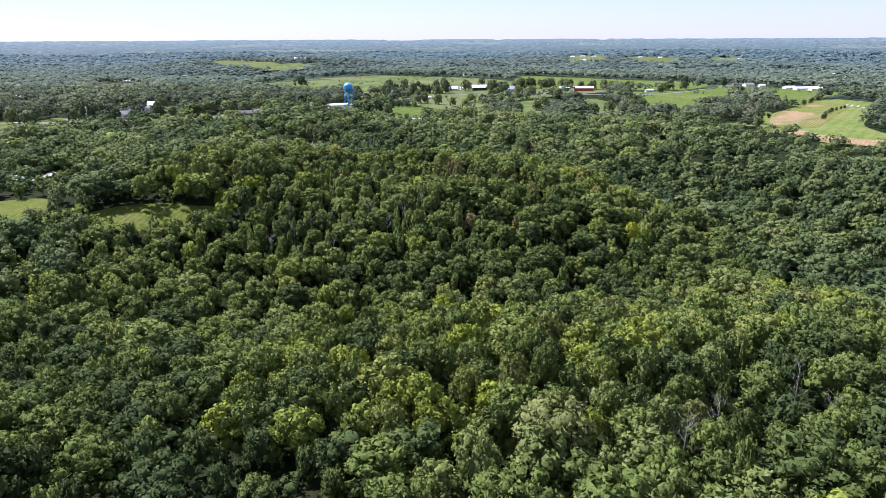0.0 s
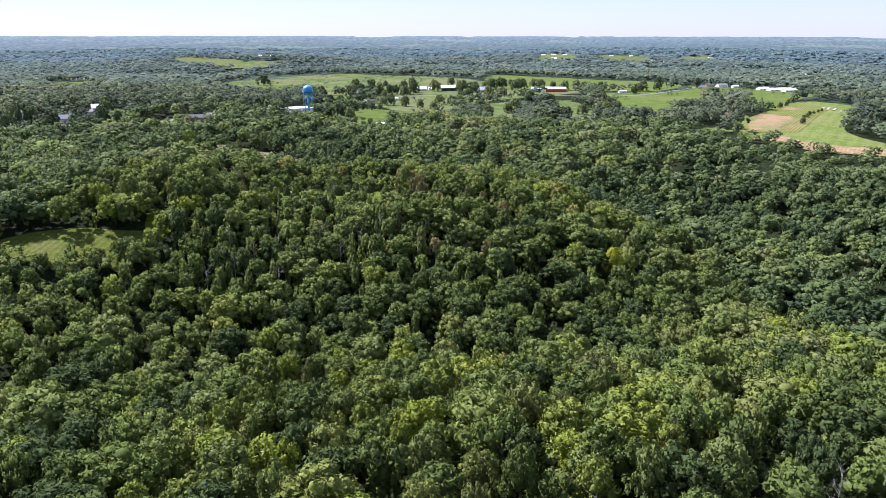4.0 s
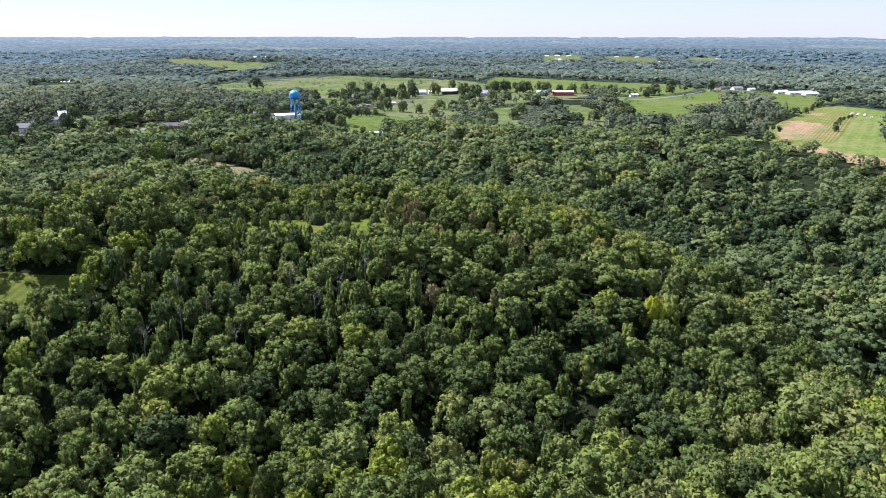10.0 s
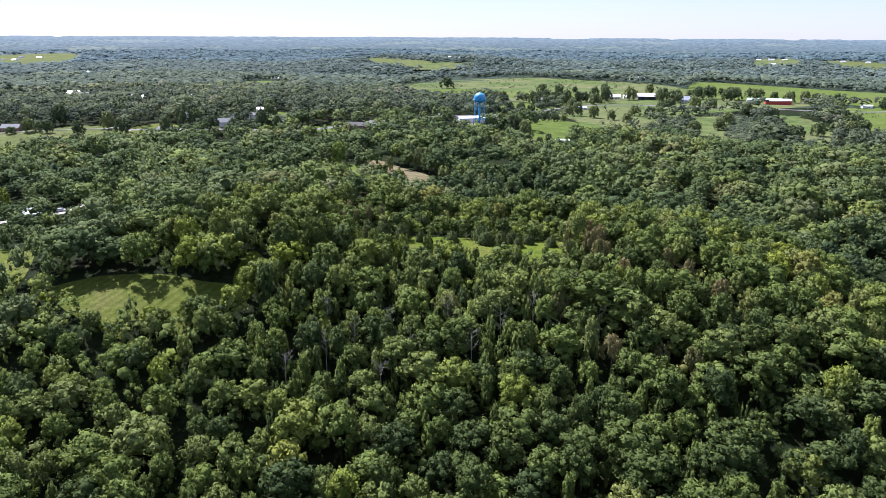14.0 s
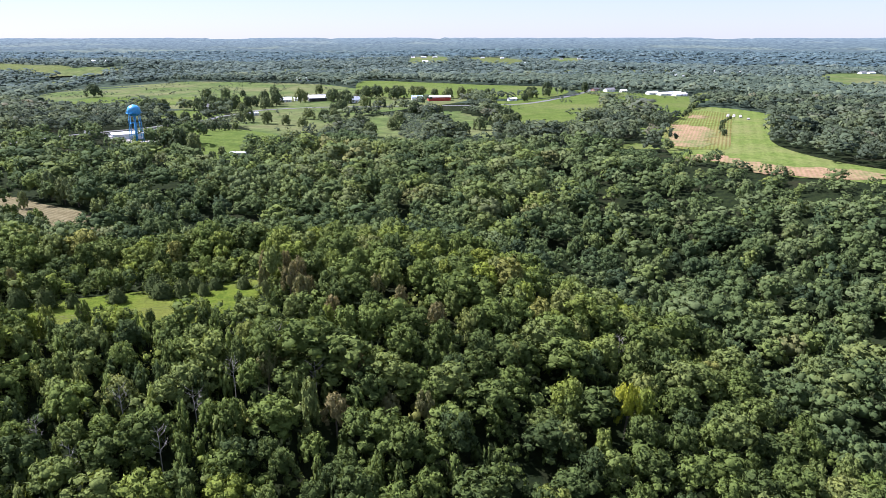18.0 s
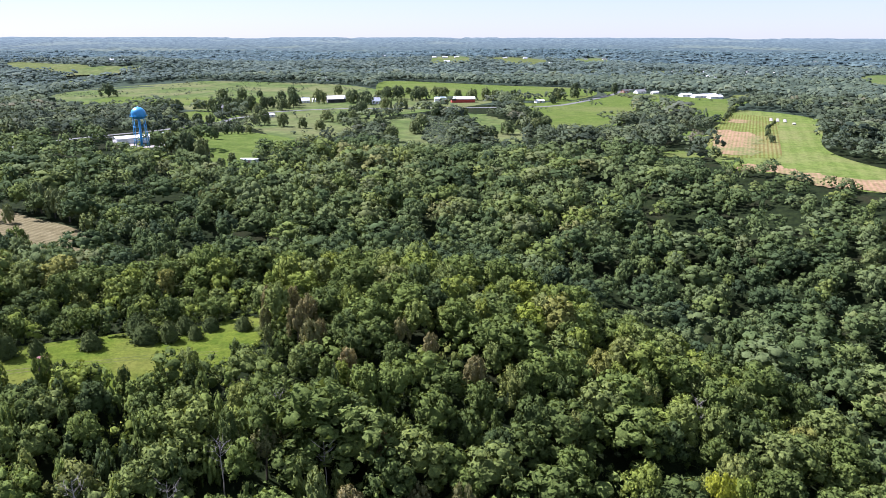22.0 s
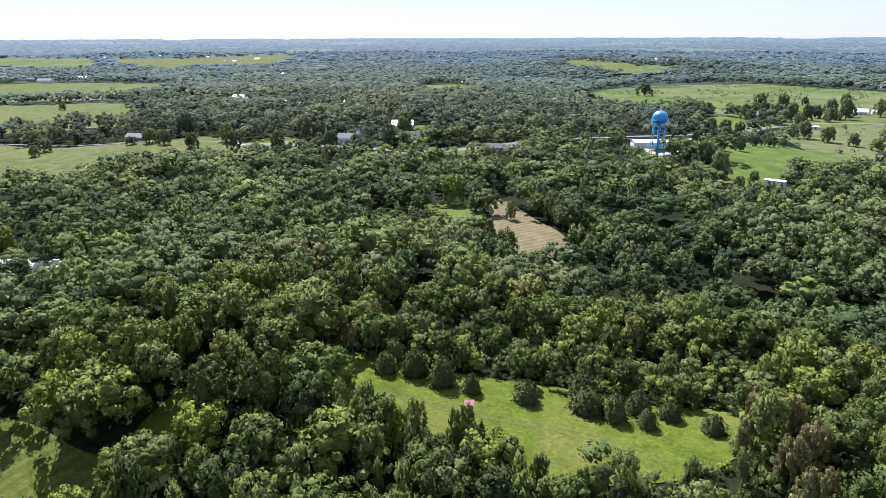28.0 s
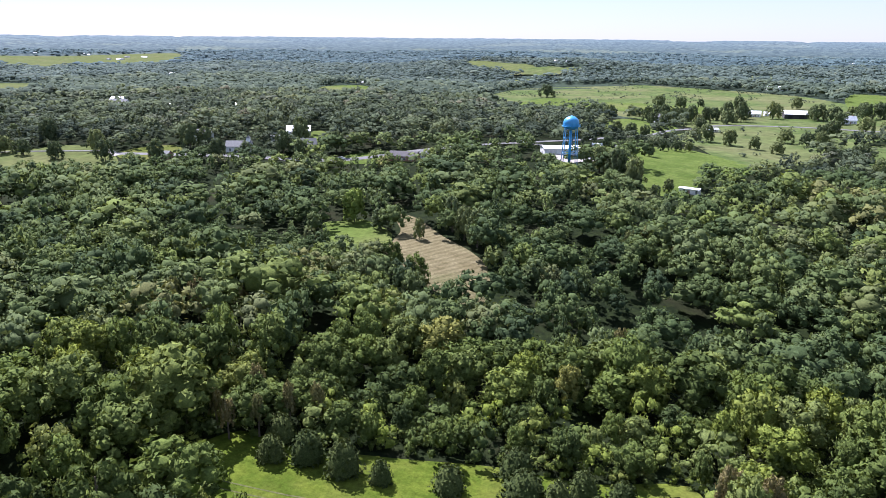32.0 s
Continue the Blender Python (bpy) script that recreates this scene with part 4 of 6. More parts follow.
def house(x, y, turn, w, d, h, rise, wall, roof, label, name="house", category="house", windows=2, door=True, chimney=False, porch=False, storeys=1, clear=6, sink=0.4, group="", front=0.6):
    """A gabled building, ridge along its width."""
    z = min(gz(x + a, y + b) for a in (-w / 2, w / 2) for b in (-d / 2, d / 2))
    e = thing(name, pose(x, y, z, 0, 0, turn), label, category, group)
    bm = bmesh.new()
    v = [bm.verts.new(c) for c in ((-w / 2, -d / 2, -sink), (w / 2, -d / 2, -sink), (w / 2, d / 2, -sink), (-w / 2, d / 2, -sink), (-w / 2, -d / 2, h), (w / 2, -d / 2, h), (w / 2, d / 2, h), (-w / 2, d / 2, h), (-w / 2, 0, h + rise), (w / 2, 0, h + rise))]
    for f in ((0, 1, 5, 4), (2, 3, 7, 6), (1, 2, 6, 9, 5), (3, 0, 4, 8, 7), (0, 3, 2, 1)):
        bm.faces.new([v[i] for i in f])
    part("wall", bm, wall, e)
    o, t = 0.45, 0.18
    bm = bmesh.new()
    k = rise / (d / 2)
    for s in (-1, 1):
        a = [(-w / 2 - o, s * (d / 2 + o), h - k * o), (w / 2 + o, s * (d / 2 + o), h - k * o), (w / 2 + o, 0, h + rise), (-w / 2 - o, 0, h + rise)]
        lo, hi = [bm.verts.new(Vector(q) + Vector((0, 0, 0.01))) for q in a], [bm.verts.new(Vector(q) + Vector((0, 0, t))) for q in a]
        bm.faces.new(hi if s < 0 else hi[::-1])
        bm.faces.new(lo[::-1] if s < 0 else lo)
        for i in range(4):
            bm.faces.new((lo[i], lo[(i + 1) % 4], hi[(i + 1) % 4], hi[i]) if s < 0 else (lo[(i + 1) % 4], lo[i], hi[i], hi[(i + 1) % 4]))
    r = part("roof", bm, roof, e)
    if chimney:
        part("chimney", boxed(w * 0.22, w * 0.22 + 0.7, -0.3, 0.4, h + rise * 0.5, h + rise + 0.9), M_BRICK, r)
    for level in range(storeys):
        zz = 0.9 + level * 2.7
        for s, length, off in ((0, w, -d / 2), (2, w, d / 2), (1, d, w / 2), (3, d, -w / 2)):
            n = windows if s in (0, 2) else max(1, windows // 2)
            for i in range(n):
                u = length * ((i + 0.5) / n - 0.5)
                if door and level == 0 and s in (0, 2) and i == n // 2:
                    u += 1.3
                if s in (0, 2):
                    window(e, 0.95, 1.35, u, off + (-0.01 if s == 0 else 0.01), zz, s)
                else:
                    window(e, 0.95, 1.35, off + (0.01 if s == 1 else -0.01), u, zz, s)
    if door:
        dd = part("door", boxed(-0.5, 0.5, -d / 2 - 0.07, -d / 2 - 0.005, 0, 2.05), M_WHITE if wall is not M_WHITE else M_BRICK, e)
        part("handle", boxed(0.33, 0.40, -d / 2 - 0.12, -d / 2 - 0.07, 0.95, 1.05), M_DARKWALL, dd)
    if porch:
        part("porch_roof", boxed(-w * 0.35, w * 0.35, -d / 2 - 2.2, -d / 2 - 0.005, h - 0.55, h - 0.40), roof, e)
        for q in (-0.33, -0.11, 0.11, 0.33):
            part("porch_post", boxed(w * q - 0.07, w * q + 0.07, -d / 2 - 2.1, -d / 2 - 1.96, -sink, h - 0.55), M_WHITE, e)
        part("porch_floor", boxed(-w * 0.35, w * 0.35, -d / 2 - 2.2, -d / 2 - 0.005, -sink, 0.1), M_WOOD, e)
    CLEAR.append((x, y, max(w, d) / 2 + clear))
    away = Vector((x, y - 230)).normalized() * (max(w, d) * 0.5 + 9)
    if front:
        CLEAR.append((x - away.x, y - away.y, max(w, d) / 2 * min(front * 1.7, 1.0) + clear * front))
    return e


def shed_door(e, x, y, w, h, mat, side=0):
    o = part("sliding_door", boxed(-w / 2, w / 2, -0.08, -0.01, 0, h), mat, e)
    o.matrix_basis = pose(x, y, 0, 0, 0, 90 * side)


def car(x, y, turn, paint, label):
    e = thing("car", pose(x, y, gz(x, y) + 0.30, 0, 0, turn), label, "car")
    bm = bmesh.new()
    prof = [(-2.2, 0.25), (-2.25, 0.75), (-1.6, 0.9), (-0.9, 1.40), (0.7, 1.42), (1.35, 0.95), (2.2, 0.82), (2.3, 0.3)]
    a = [bm.verts.new((q[0], -0.86 if q[1] < 1 else -0.68, q[1])) for q in prof]
    b = [bm.verts.new((q[0], 0.86 if q[1] < 1 else 0.68, q[1])) for q in prof]
    bm.faces.new(a)
    bm.faces.new(b[::-1])
    for i in range(len(prof)):
        bm.faces.new((a[i], b[i], b[(i + 1) % len(prof)], a[(i + 1) % len(prof)]))
    part("body", bm, paint, e)
    part("windscreen", boxed(0.86, 1.2, -0.62, 0.62, 1.0, 1.32), M_GLASS, e)
    for s in (-1, 1):
        part("side_window", boxed(-0.95, 0.75, s * 0.74 - 0.05, s * 0.74 + 0.05, 1.0, 1.32), M_GLASS, e)
        for q in (-1.4, 1.4):
            w = part("wheel", tube(bmesh.new(), [(q, s * 0.70, 0.05), (q, s * 0.90, 0.05)], [0.34, 0.34], 16), M_TYRE, e)
            part("rim", tube(bmesh.new(), [(q, s * 0.895, 0.05), (q, s * 0.915, 0.05)], [0.2, 0.2], 12), M_CAR[3], w)
    CLEAR.append((x, y, 5))
    return e


# ---- the water tower ----
def water_tower(x, y):
    z = gz(x, y)
    e = thing("water_tower", pose(x, y, z, 0, 0, 20), "bright blue steel water tower on four legs", "water tower")
    R, zc = 3.95, 22.2
    prof = [(0.9, zc - 3.3), (1.9, zc - 3.1), (2.9, zc - 2.65), (3.7, zc - 2.0), (R, zc - 1.2), (R, zc - 0.2)]
    prof += [(R * math.cos(a) + 0.02, zc + 0.2 + 3.5 * math.sin(a)) for a in np.linspace(0.06, 1.52, 14)]
    tank = part("tank", lathe(prof, 48), M_TANK, e, "blue rounded tank", True)
    part("finial", lathe([(0.35, zc + 3.6), (0.35, zc + 3.85), (0.5, zc + 3.9), (0.1, zc + 4.2)], 12), M_TANK, tank)
    part("walkway", lathe([(R - 0.1, zc - 1.35), (R + 0.7, zc - 1.35), (R + 0.7, zc - 1.22), (R - 0.1, zc - 1.22)], 48), M_TANK, tank)
    rail = bmesh.new()
    ring = [((R + 0.66) * math.cos(a), (R + 0.66) * math.sin(a)) for a in np.linspace(0, 2 * math.pi, 37)]
    for hz in (0.35, 0.8):
        tube(rail, [(p, q, zc - 1.3 + hz) for p, q in ring], [0.04] * 37, 5)
    for p, q in ring[:-1:2]:
        tube(rail, [(p, q, zc - 1.25), (p, q, zc - 0.5)], [0.035, 0.035], 5)
    part("railing", rail, M_TANK, tank)
    part("riser", tube(bmesh.new(), [(0, 0, 0), (0, 0, zc - 3.0)], [0.68, 0.68], 20), M_TANK, e, "thick blue central riser pipe", True)
    foot, top = 5.2, R - 0.1
    spot = lambda a, h: (Vector((foot * math.cos(a), foot * math.sin(a), 0)).lerp(Vector((top * math.cos(a), top * math.sin(a), zc - 1.2)), h / (zc - 1.2)))  # noqa: E731
    angs = [radians(45 + 90 * k) for k in range(4)]
    for a in angs:
        lg = part("leg", tube(bmesh.new(), [spot(a, 0), spot(a, zc - 1.3)], [0.20, 0.18], 12), M_TANK, e, "blue steel leg", True)
        p = spot(a, 0)
        part("footing", boxed(p.x - 0.6, p.x + 0.6, p.y - 0.6, p.y + 0.6, -0.8, 0.25), M_GRAVEL, lg, "concrete footing")
    for h0 in (7.6, 15.0):
        for a, b in zip(angs, angs[1:] + angs[:1]):
            part("strut", tube(bmesh.new(), [spot(a, h0), spot(b, h0)], [0.10, 0.10], 8), M_TANK, e)
    for h0, h1 in ((0.4, 7.6), (7.6, 15.0), (15.0, 20.6)):
        for a, b in zip(angs, angs[1:] + angs[:1]):
            part("brace_rod", tube(bmesh.new(), [spot(a, h0), spot(b, h1)], [0.025, 0.025], 5), M_TANK, e)
            part("brace_rod", tube(bmesh.new(), [spot(b, h0), spot(a, h1)], [0.025, 0.025], 5), M_TANK, e)
    CLEAR.append((x, y, 8))


water_tower(-82, 625)
CLEAR.extend([(180, 905, 24), (176, 928, 24), (186, 880, 14), (-26, 598, 8), (-24, 590, 7), (178, 935, 16), (170, 895, 12), (-92, 641, 13), (189, 966, 22), (189, 945, 18), (172, 985, 16), (50, 1012, 18), (14, 1020, 14), (505, 1000, 24), (460, 1070, 16)])

# ---- by the tower ----
b = house(-95, 662, 28, 20, 10, 4.0, 1.0, M_WHITE, M_ROOF_WHITE, "long white metal building beside the water tower", "utility_building", "building", 0, False, clear=7)
shed_door(b, -5, -5, 3.6, 3.2, M_ROOF_TIN)
shed_door(b, 4, -5, 3.6, 3.2, M_ROOF_TIN)
shed_door(b, 10, 0, 1.1, 2.1, M_DARKWALL, 1)
house(-82, 712, 10, 7, 5, 2.4, 0.8, M_CREAM, M_ROOF_TIN, "small shed with a tin roof behind the tower", "shed", "shed", 1, True, clear=3)
house(-70, 716, 15, 5, 4, 2.2, 0.7, M_CREAM, M_ROOF_GREY, "little grey-roofed shed at the field edge", "shed", "shed", 1, True, clear=3)
house(-124, 694, 20, 8, 6, 2.8, 1.8, M_WHITE, M_ROOF_GREY, "white cottage half hidden behind trees", windows=3, clear=2, front=0.2)
car(-70, 655, 40, M_CAR[0], "white car parked on gravel")
car(-76, 650, 75, M_CAR[3], "silver car parked on gravel")

house(-22, 610, -14, 9.0, 3.4, 2.7, 0.35, M_WHITE, M_ROOF_WHITE, "long white trailer at the edge of a field", "trailer", "trailer", 2, True, clear=5)

# ---- farms on the ridge ----
house(-66, 955, 15, 12, 8, 5.2, 2.6, M_WHITE, M_ROOF_GREY, "white two-storey farmhouse among trees", windows=3, chimney=True, storeys=2, clear=5)
house(-20, 895, 25, 8, 5, 2.4, 1.0, M_CREAM, M_ROOF_TIN, "small outbuilding by the lane", "shed", "shed", 1, clear=3)
b = house(50, 1035, 5, 20, 14, 4.5, 3.0, M_DARKWALL, M_ROOF_WHITE, "open dark barn with a pale metal roof", "barn", "barn", 0, False, clear=8)
shed_door(b, -5, -7, 4, 3.6, M_TYRE)
shed_door(b, 5, -7, 4, 3.6, M_TYRE)
house(14, 1040, 0, 12, 9, 3.4, 2.6, M_WHITE, M_ROOF_TIN, "white house with a tin roof by the lane", windows=3, clear=7)
house(28, 1052, 8, 9, 6, 2.8, 1.6, M_WHITE, M_ROOF_WHITE, "white farm shed beside the barn", "shed", "shed", 1, clear=6)
house(91, 998, 20, 11, 8, 3.6, 3.4, M_WHITE, M_ROOF_TIN, "white steep-roofed farmhouse by the lane", windows=3, chimney=True, clear=8)
house(56, 1500, 10, 30, 12, 4.0, 1.8, M_WHITE, M_ROOF_WHITE, "long white barn on the far pasture", "barn", "barn", 0, False, clear=10)
b = house(189, 988, -4, 26, 11, 4.6, 1.6, M_RED, M_ROOF_WHITE, "long red barn with a white metal roof", "barn", "barn", 0, False, clear=14)
for q in (-9, -3, 3, 9):
    shed_door(b, q, -5.5, 3.0, 3.2, M_RED)
part("trim", boxed(-13, 13, -5.62, -5.51, 3.5, 3.8), M_WHITE, b, "white trim board")
house(166, 1004, -6, 13, 9, 3.4, 1.7, M_WHITE, M_ROOF_BLUE, "white shed with a blue-grey roof beside the red barn", "shed", "shed", 1, clear=10)
house(272, 966, 10, 10, 5, 2.6, 1.0, M_WHITE, M_ROOF_WHITE, "low white farm shed in the pasture", "shed", "shed", 1, clear=5)
for px, py, pt, pw in ((492, 1040, 8, 15), (502, 1024, 8, 20), (520, 1030, 6, 17), (516, 1012, 8, 18)):
    house(px, py, pt, pw, 9, 2.6, 1.8, M_WHITE, M_ROOF_WHITE, "long white greenhouse shed at the big farm", "farm_shed", "shed", 3, True, clear=8, group="white farm sheds")
house(456, 1094, 10, 14, 9, 3.2, 2.2, M_WHITE, M_ROOF_GREY, "white bungalow with a grey roof at the big farm", windows=3, clear=8)
house(470, 1080, 10, 9, 6, 2.8, 1.4, M_CREAM, M_ROOF_WHITE, "pale farm shed with a white roof", "shed", "shed", 1, clear=6)
house(440, 1106, 20, 9, 7, 3.0, 1.8, M_BRICK, M_ROOF_DARK, "small brick house near the lane", windows=2, clear=6)
house(716, 1352, 12, 20, 13, 7.0, 3.6, M_WHITE, M_ROOF_WHITE, "large white house on a far rise", windows=4, storeys=2, clear=12)
house(742, 1360, 12, 14, 9, 5.0, 2.4, M_WHITE, M_ROOF_GREY, "white barn beside a large far house", "barn", "barn", 2, clear=10)
house(1085, 1330, 12, 14, 9, 5.0, 2.4, M_WHITE, M_ROOF_GREY, "white farmhouse on a far olive field", windows=2, clear=10)
house(1110, 1336, 6, 16, 9, 4.0, 2.0, M_WHITE, M_ROOF_TIN, "pale tin-roofed barn on a far field", "barn", "barn", 1, clear=10)

def row_cover(x, y, length):
    """Plastic stretched over hoops, low and long."""
    e = thing("row_cover", pose(x, y, gz(x, y) + 0.2, 0, 0, 55), "low pale plastic row cover over crops", "row cover", "row covers")
    part("sheet", tube(bmesh.new(), [(-length / 2, 0, 0), (length / 2, 0, 0)], [1.4, 1.4], 14), M_GRAVEL, e, "grey plastic sheet").scale = (1, 1, 0.45)
    for k in range(5):
        q = length * (k / 4 - 0.5)
        part("hoop", tube(bmesh.new(), [(q - 0.04, 0, 0), (q + 0.04, 0, 0)], [1.44, 1.44], 14), M_ASPHALT, e).scale = (1, 1, 0.45)


for rc in ((436, 786, 26), (440, 782, 26), (444, 777, 22), (438, 756, 12)):
    row_cover(*rc)

# ---- the village ----
c = house(-268, 604, 24, 14, 8, 3.4, 2.6, M_WHITE, M_ROOF_GREY, "white wooden church with a small steeple", "church", "church", 3, True, clear=2, front=0.15)
s = part("steeple", boxed(4.2, 6.2, -1.0, 1.0, 4.4, 7.6), M_WHITE, c)
bm = bmesh.new()
v = [bm.verts.new(q) for q in ((4.0, -1.2, 7.6), (6.4, -1.2, 7.6), (6.4, 1.2, 7.6), (4.0, 1.2, 7.6), (5.2, 0, 9.2))]
for f in ((0, 1, 4), (1, 2, 4), (2, 3, 4), (3, 0, 4), (3, 2, 1, 0)):
    bm.faces.new([v[i] for i in f])
part("spire", bm, M_ROOF_GREY, s)
house(-259, 652, 30, 14, 10, 5.2, 2.6, M_WHITE, M_ROOF_WHITE, "white two-storey house with a pale roof", windows=3, storeys=2, porch=True, clear=2, front=0.15)
house(-266, 640, 20, 10, 7, 3.0, 1.6, M_WHITE, M_ROOF_GREY, "white house with a grey roof beside the road", windows=2, clear=2, front=0.15)
house(-235, 624, 40, 9, 7, 3.2, 3.0, M_WHITE, M_ROOF_GREY, "small white gabled house on a lawn", windows=2, porch=True, clear=2, front=0.15)
house(-309, 622, 15, 11, 8, 4.6, 2.4, M_WHITE, M_ROOF_GREY, "white house with grey roof among trees", windows=2, storeys=2, clear=2, front=0.15)
house(-170, 616, 8, 15, 8, 3.0, 2.0, M_BRICK, M_ROOF_DARK, "low brown brick bungalow with dark roof", windows=3, clear=2, front=0.15)
house(-160, 624, 8, 6, 6, 2.8, 1.8, M_WHITE, M_ROOF_GREY, "white garage beside a bungalow", "garage", "garage", 1, clear=2, front=0.15)
house(-296, 572, 15, 10, 7, 2.6, 1.8, M_BRICK, M_ROOF_GREY, "brick house with grey roof by the pasture", windows=2, clear=2, front=0.15)
lane("driveway", [(-346, 580), (-338, 577), (-330, 572), (-324, 568)], 4.0, M_GRAVEL, "pale gravel driveway at the pasture end")
house(-455, 772, 12, 14, 9, 4.0, 2.4, M_WHITE, M_ROOF_WHITE, "white house with a pale roof in the trees", windows=3, clear=2, front=0.15)
house(-524, 770, 25, 15, 10, 6.0, 2.8, M_WHITE, M_ROOF_GREY, "tall white house in the village trees", windows=3, storeys=2, clear=2, front=0.15)
house(-562, 806, 20, 12, 8, 5.6, 2.6, M_WHITE, M_ROOF_TIN, "tall white house with a tin roof", windows=3, storeys=2, chimney=True, clear=2, front=0.15)
house(-470, 782, 5, 11, 8, 3.6, 2.2, M_CREAM, M_ROOF_WHITE, "cream house with a pale roof", windows=2, clear=2, front=0.15)
house(-404, 835, 15, 13, 9, 4.6, 3.4, M_WHITE, M_ROOF_RED, "white house with a bright red roof", windows=3, storeys=1, clear=10)
house(-432, 822, 5, 12, 8, 3.0, 1.8, M_WHITE, M_ROOF_TIN, "white bungalow with a tin roof", windows=2, clear=2, front=0.15)
house(-416, 562, 20, 12, 8, 2.8, 2.2, M_BRICK, M_ROOF_GREY, "brick house with a grey roof on the pasture", windows=3, clear=6)
house(-790, 830, 20, 16, 10, 4.0, 3.0, M_WOOD, M_ROOF_WHITE, "dark weathered barn with a pale roof", "barn", "barn", 1, clear=8)
house(-670, 770, 20, 12, 8, 3.6, 2.2, M_WHITE, M_ROOF_GREY, "white farmhouse near a barn", windows=2, clear=2, front=0.15)
house(-1180, 985, 25, 24, 12, 5.0, 3.0, M_CREAM, M_ROOF_GREY, "large cream barn beside far fields", "barn", "barn", 1, clear=10)
house(-1225, 1085, 15, 26, 12, 4.0, 2.0, M_WHITE, M_ROOF_WHITE, "long white barn beside far fields", "barn", "barn", 0, False, clear=10)
house(-1240, 1000, 15, 20, 10, 4.0, 2.0, M_BRICK, M_ROOF_DARK, "dark brick barn among far fields", "barn", "barn", 0, False, clear=10)
house(-221, 363, 30, 11, 7, 2.8, 1.6, M_CREAM, M_ROOF_BLUE, "cream house with a blue-grey metal roof", windows=3, clear=2, front=0)
car(-203, 606, 35, M_CAR[0], "white car parked by the village road")
car(-248, 640, 70, M_CAR[1], "dark car parked on a drive")
car(-216, 372, 30, M_CAR[3], "silver car on a gravel driveway")

# distant farmsteads
rr = random.Random(5)
for fx, fy in ((-560, 1400), (-330, 1850), (280, 2350), (640, 1890), (880, 2280), (1160, 1740), (1480, 2280), (510, 1640), (770, 1550), (1230, 1310), (-1290, 2270), (1720, 1690), (720, 2760), (-1700, 1010),
               (-1800, 1600), (-1600, 1800), (350, 1980), (1000, 1950), (1350, 1900), (900, 1500), (980, 1620), (-900, 1330), (-1000, 1500), (1250, 2500), (420, 2180), (600, 2100), (840, 2120), (-1973, 1767), (-1952, 1834), (-1876, 1862), (-1808, 1917), (-1846, 2029), (-1636, 1928), (-2300, 1680), (-1959, 1677), (300, 2650), (900, 2700), (0, 2500), (-500, 2600)):
    for k in range(rr.choice((1, 2, 2, 3))):
        house(fx + rr.uniform(-45, 45), fy + rr.uniform(-25, 25), rr.uniform(-20, 40), rr.uniform(9, 15), rr.uniform(7, 9), rr.uniform(3, 4.6), rr.uniform(1.6, 2.6),
              rr.choice((M_WHITE, M_WHITE, M_CREAM)), rr.choice((M_ROOF_WHITE, M_ROOF_GREY, M_ROOF_TIN)), "far white farm building between woods", "farm_building", "building", 0, False, clear=9, group="far farm buildings")

# ---- the meadow: cedars and the hunting blind ----
for cx, cy, ch, cr in ((-73.5, 352.5, 5.0, 2.3), (-68, 355, 6.2, 2.9), (-61, 354.5, 6.8, 2.8), (-54.5, 355, 4.6, 1.8), (-44, 358, 5.0, 2.5), (-32.5, 361, 5.6, 3.2), (-27, 360.5, 6.0, 2.3), (-21, 361, 4.2, 1.8),
                       (-24, 366, 5.2, 2.4), (-35, 366, 6.5, 3.0), (-18, 367, 4.2, 2.2), (-10, 366, 4.0, 2.2), (-75, 358, 5.5, 2.6)):
    tree(cx, cy, ch * 0.9, cr * 1.12, "cedar", "dense dark green cedar at the meadow edge", "meadow cedars", "cedar_tree")
    CLEAR.append((cx, cy, cr + 1.5))


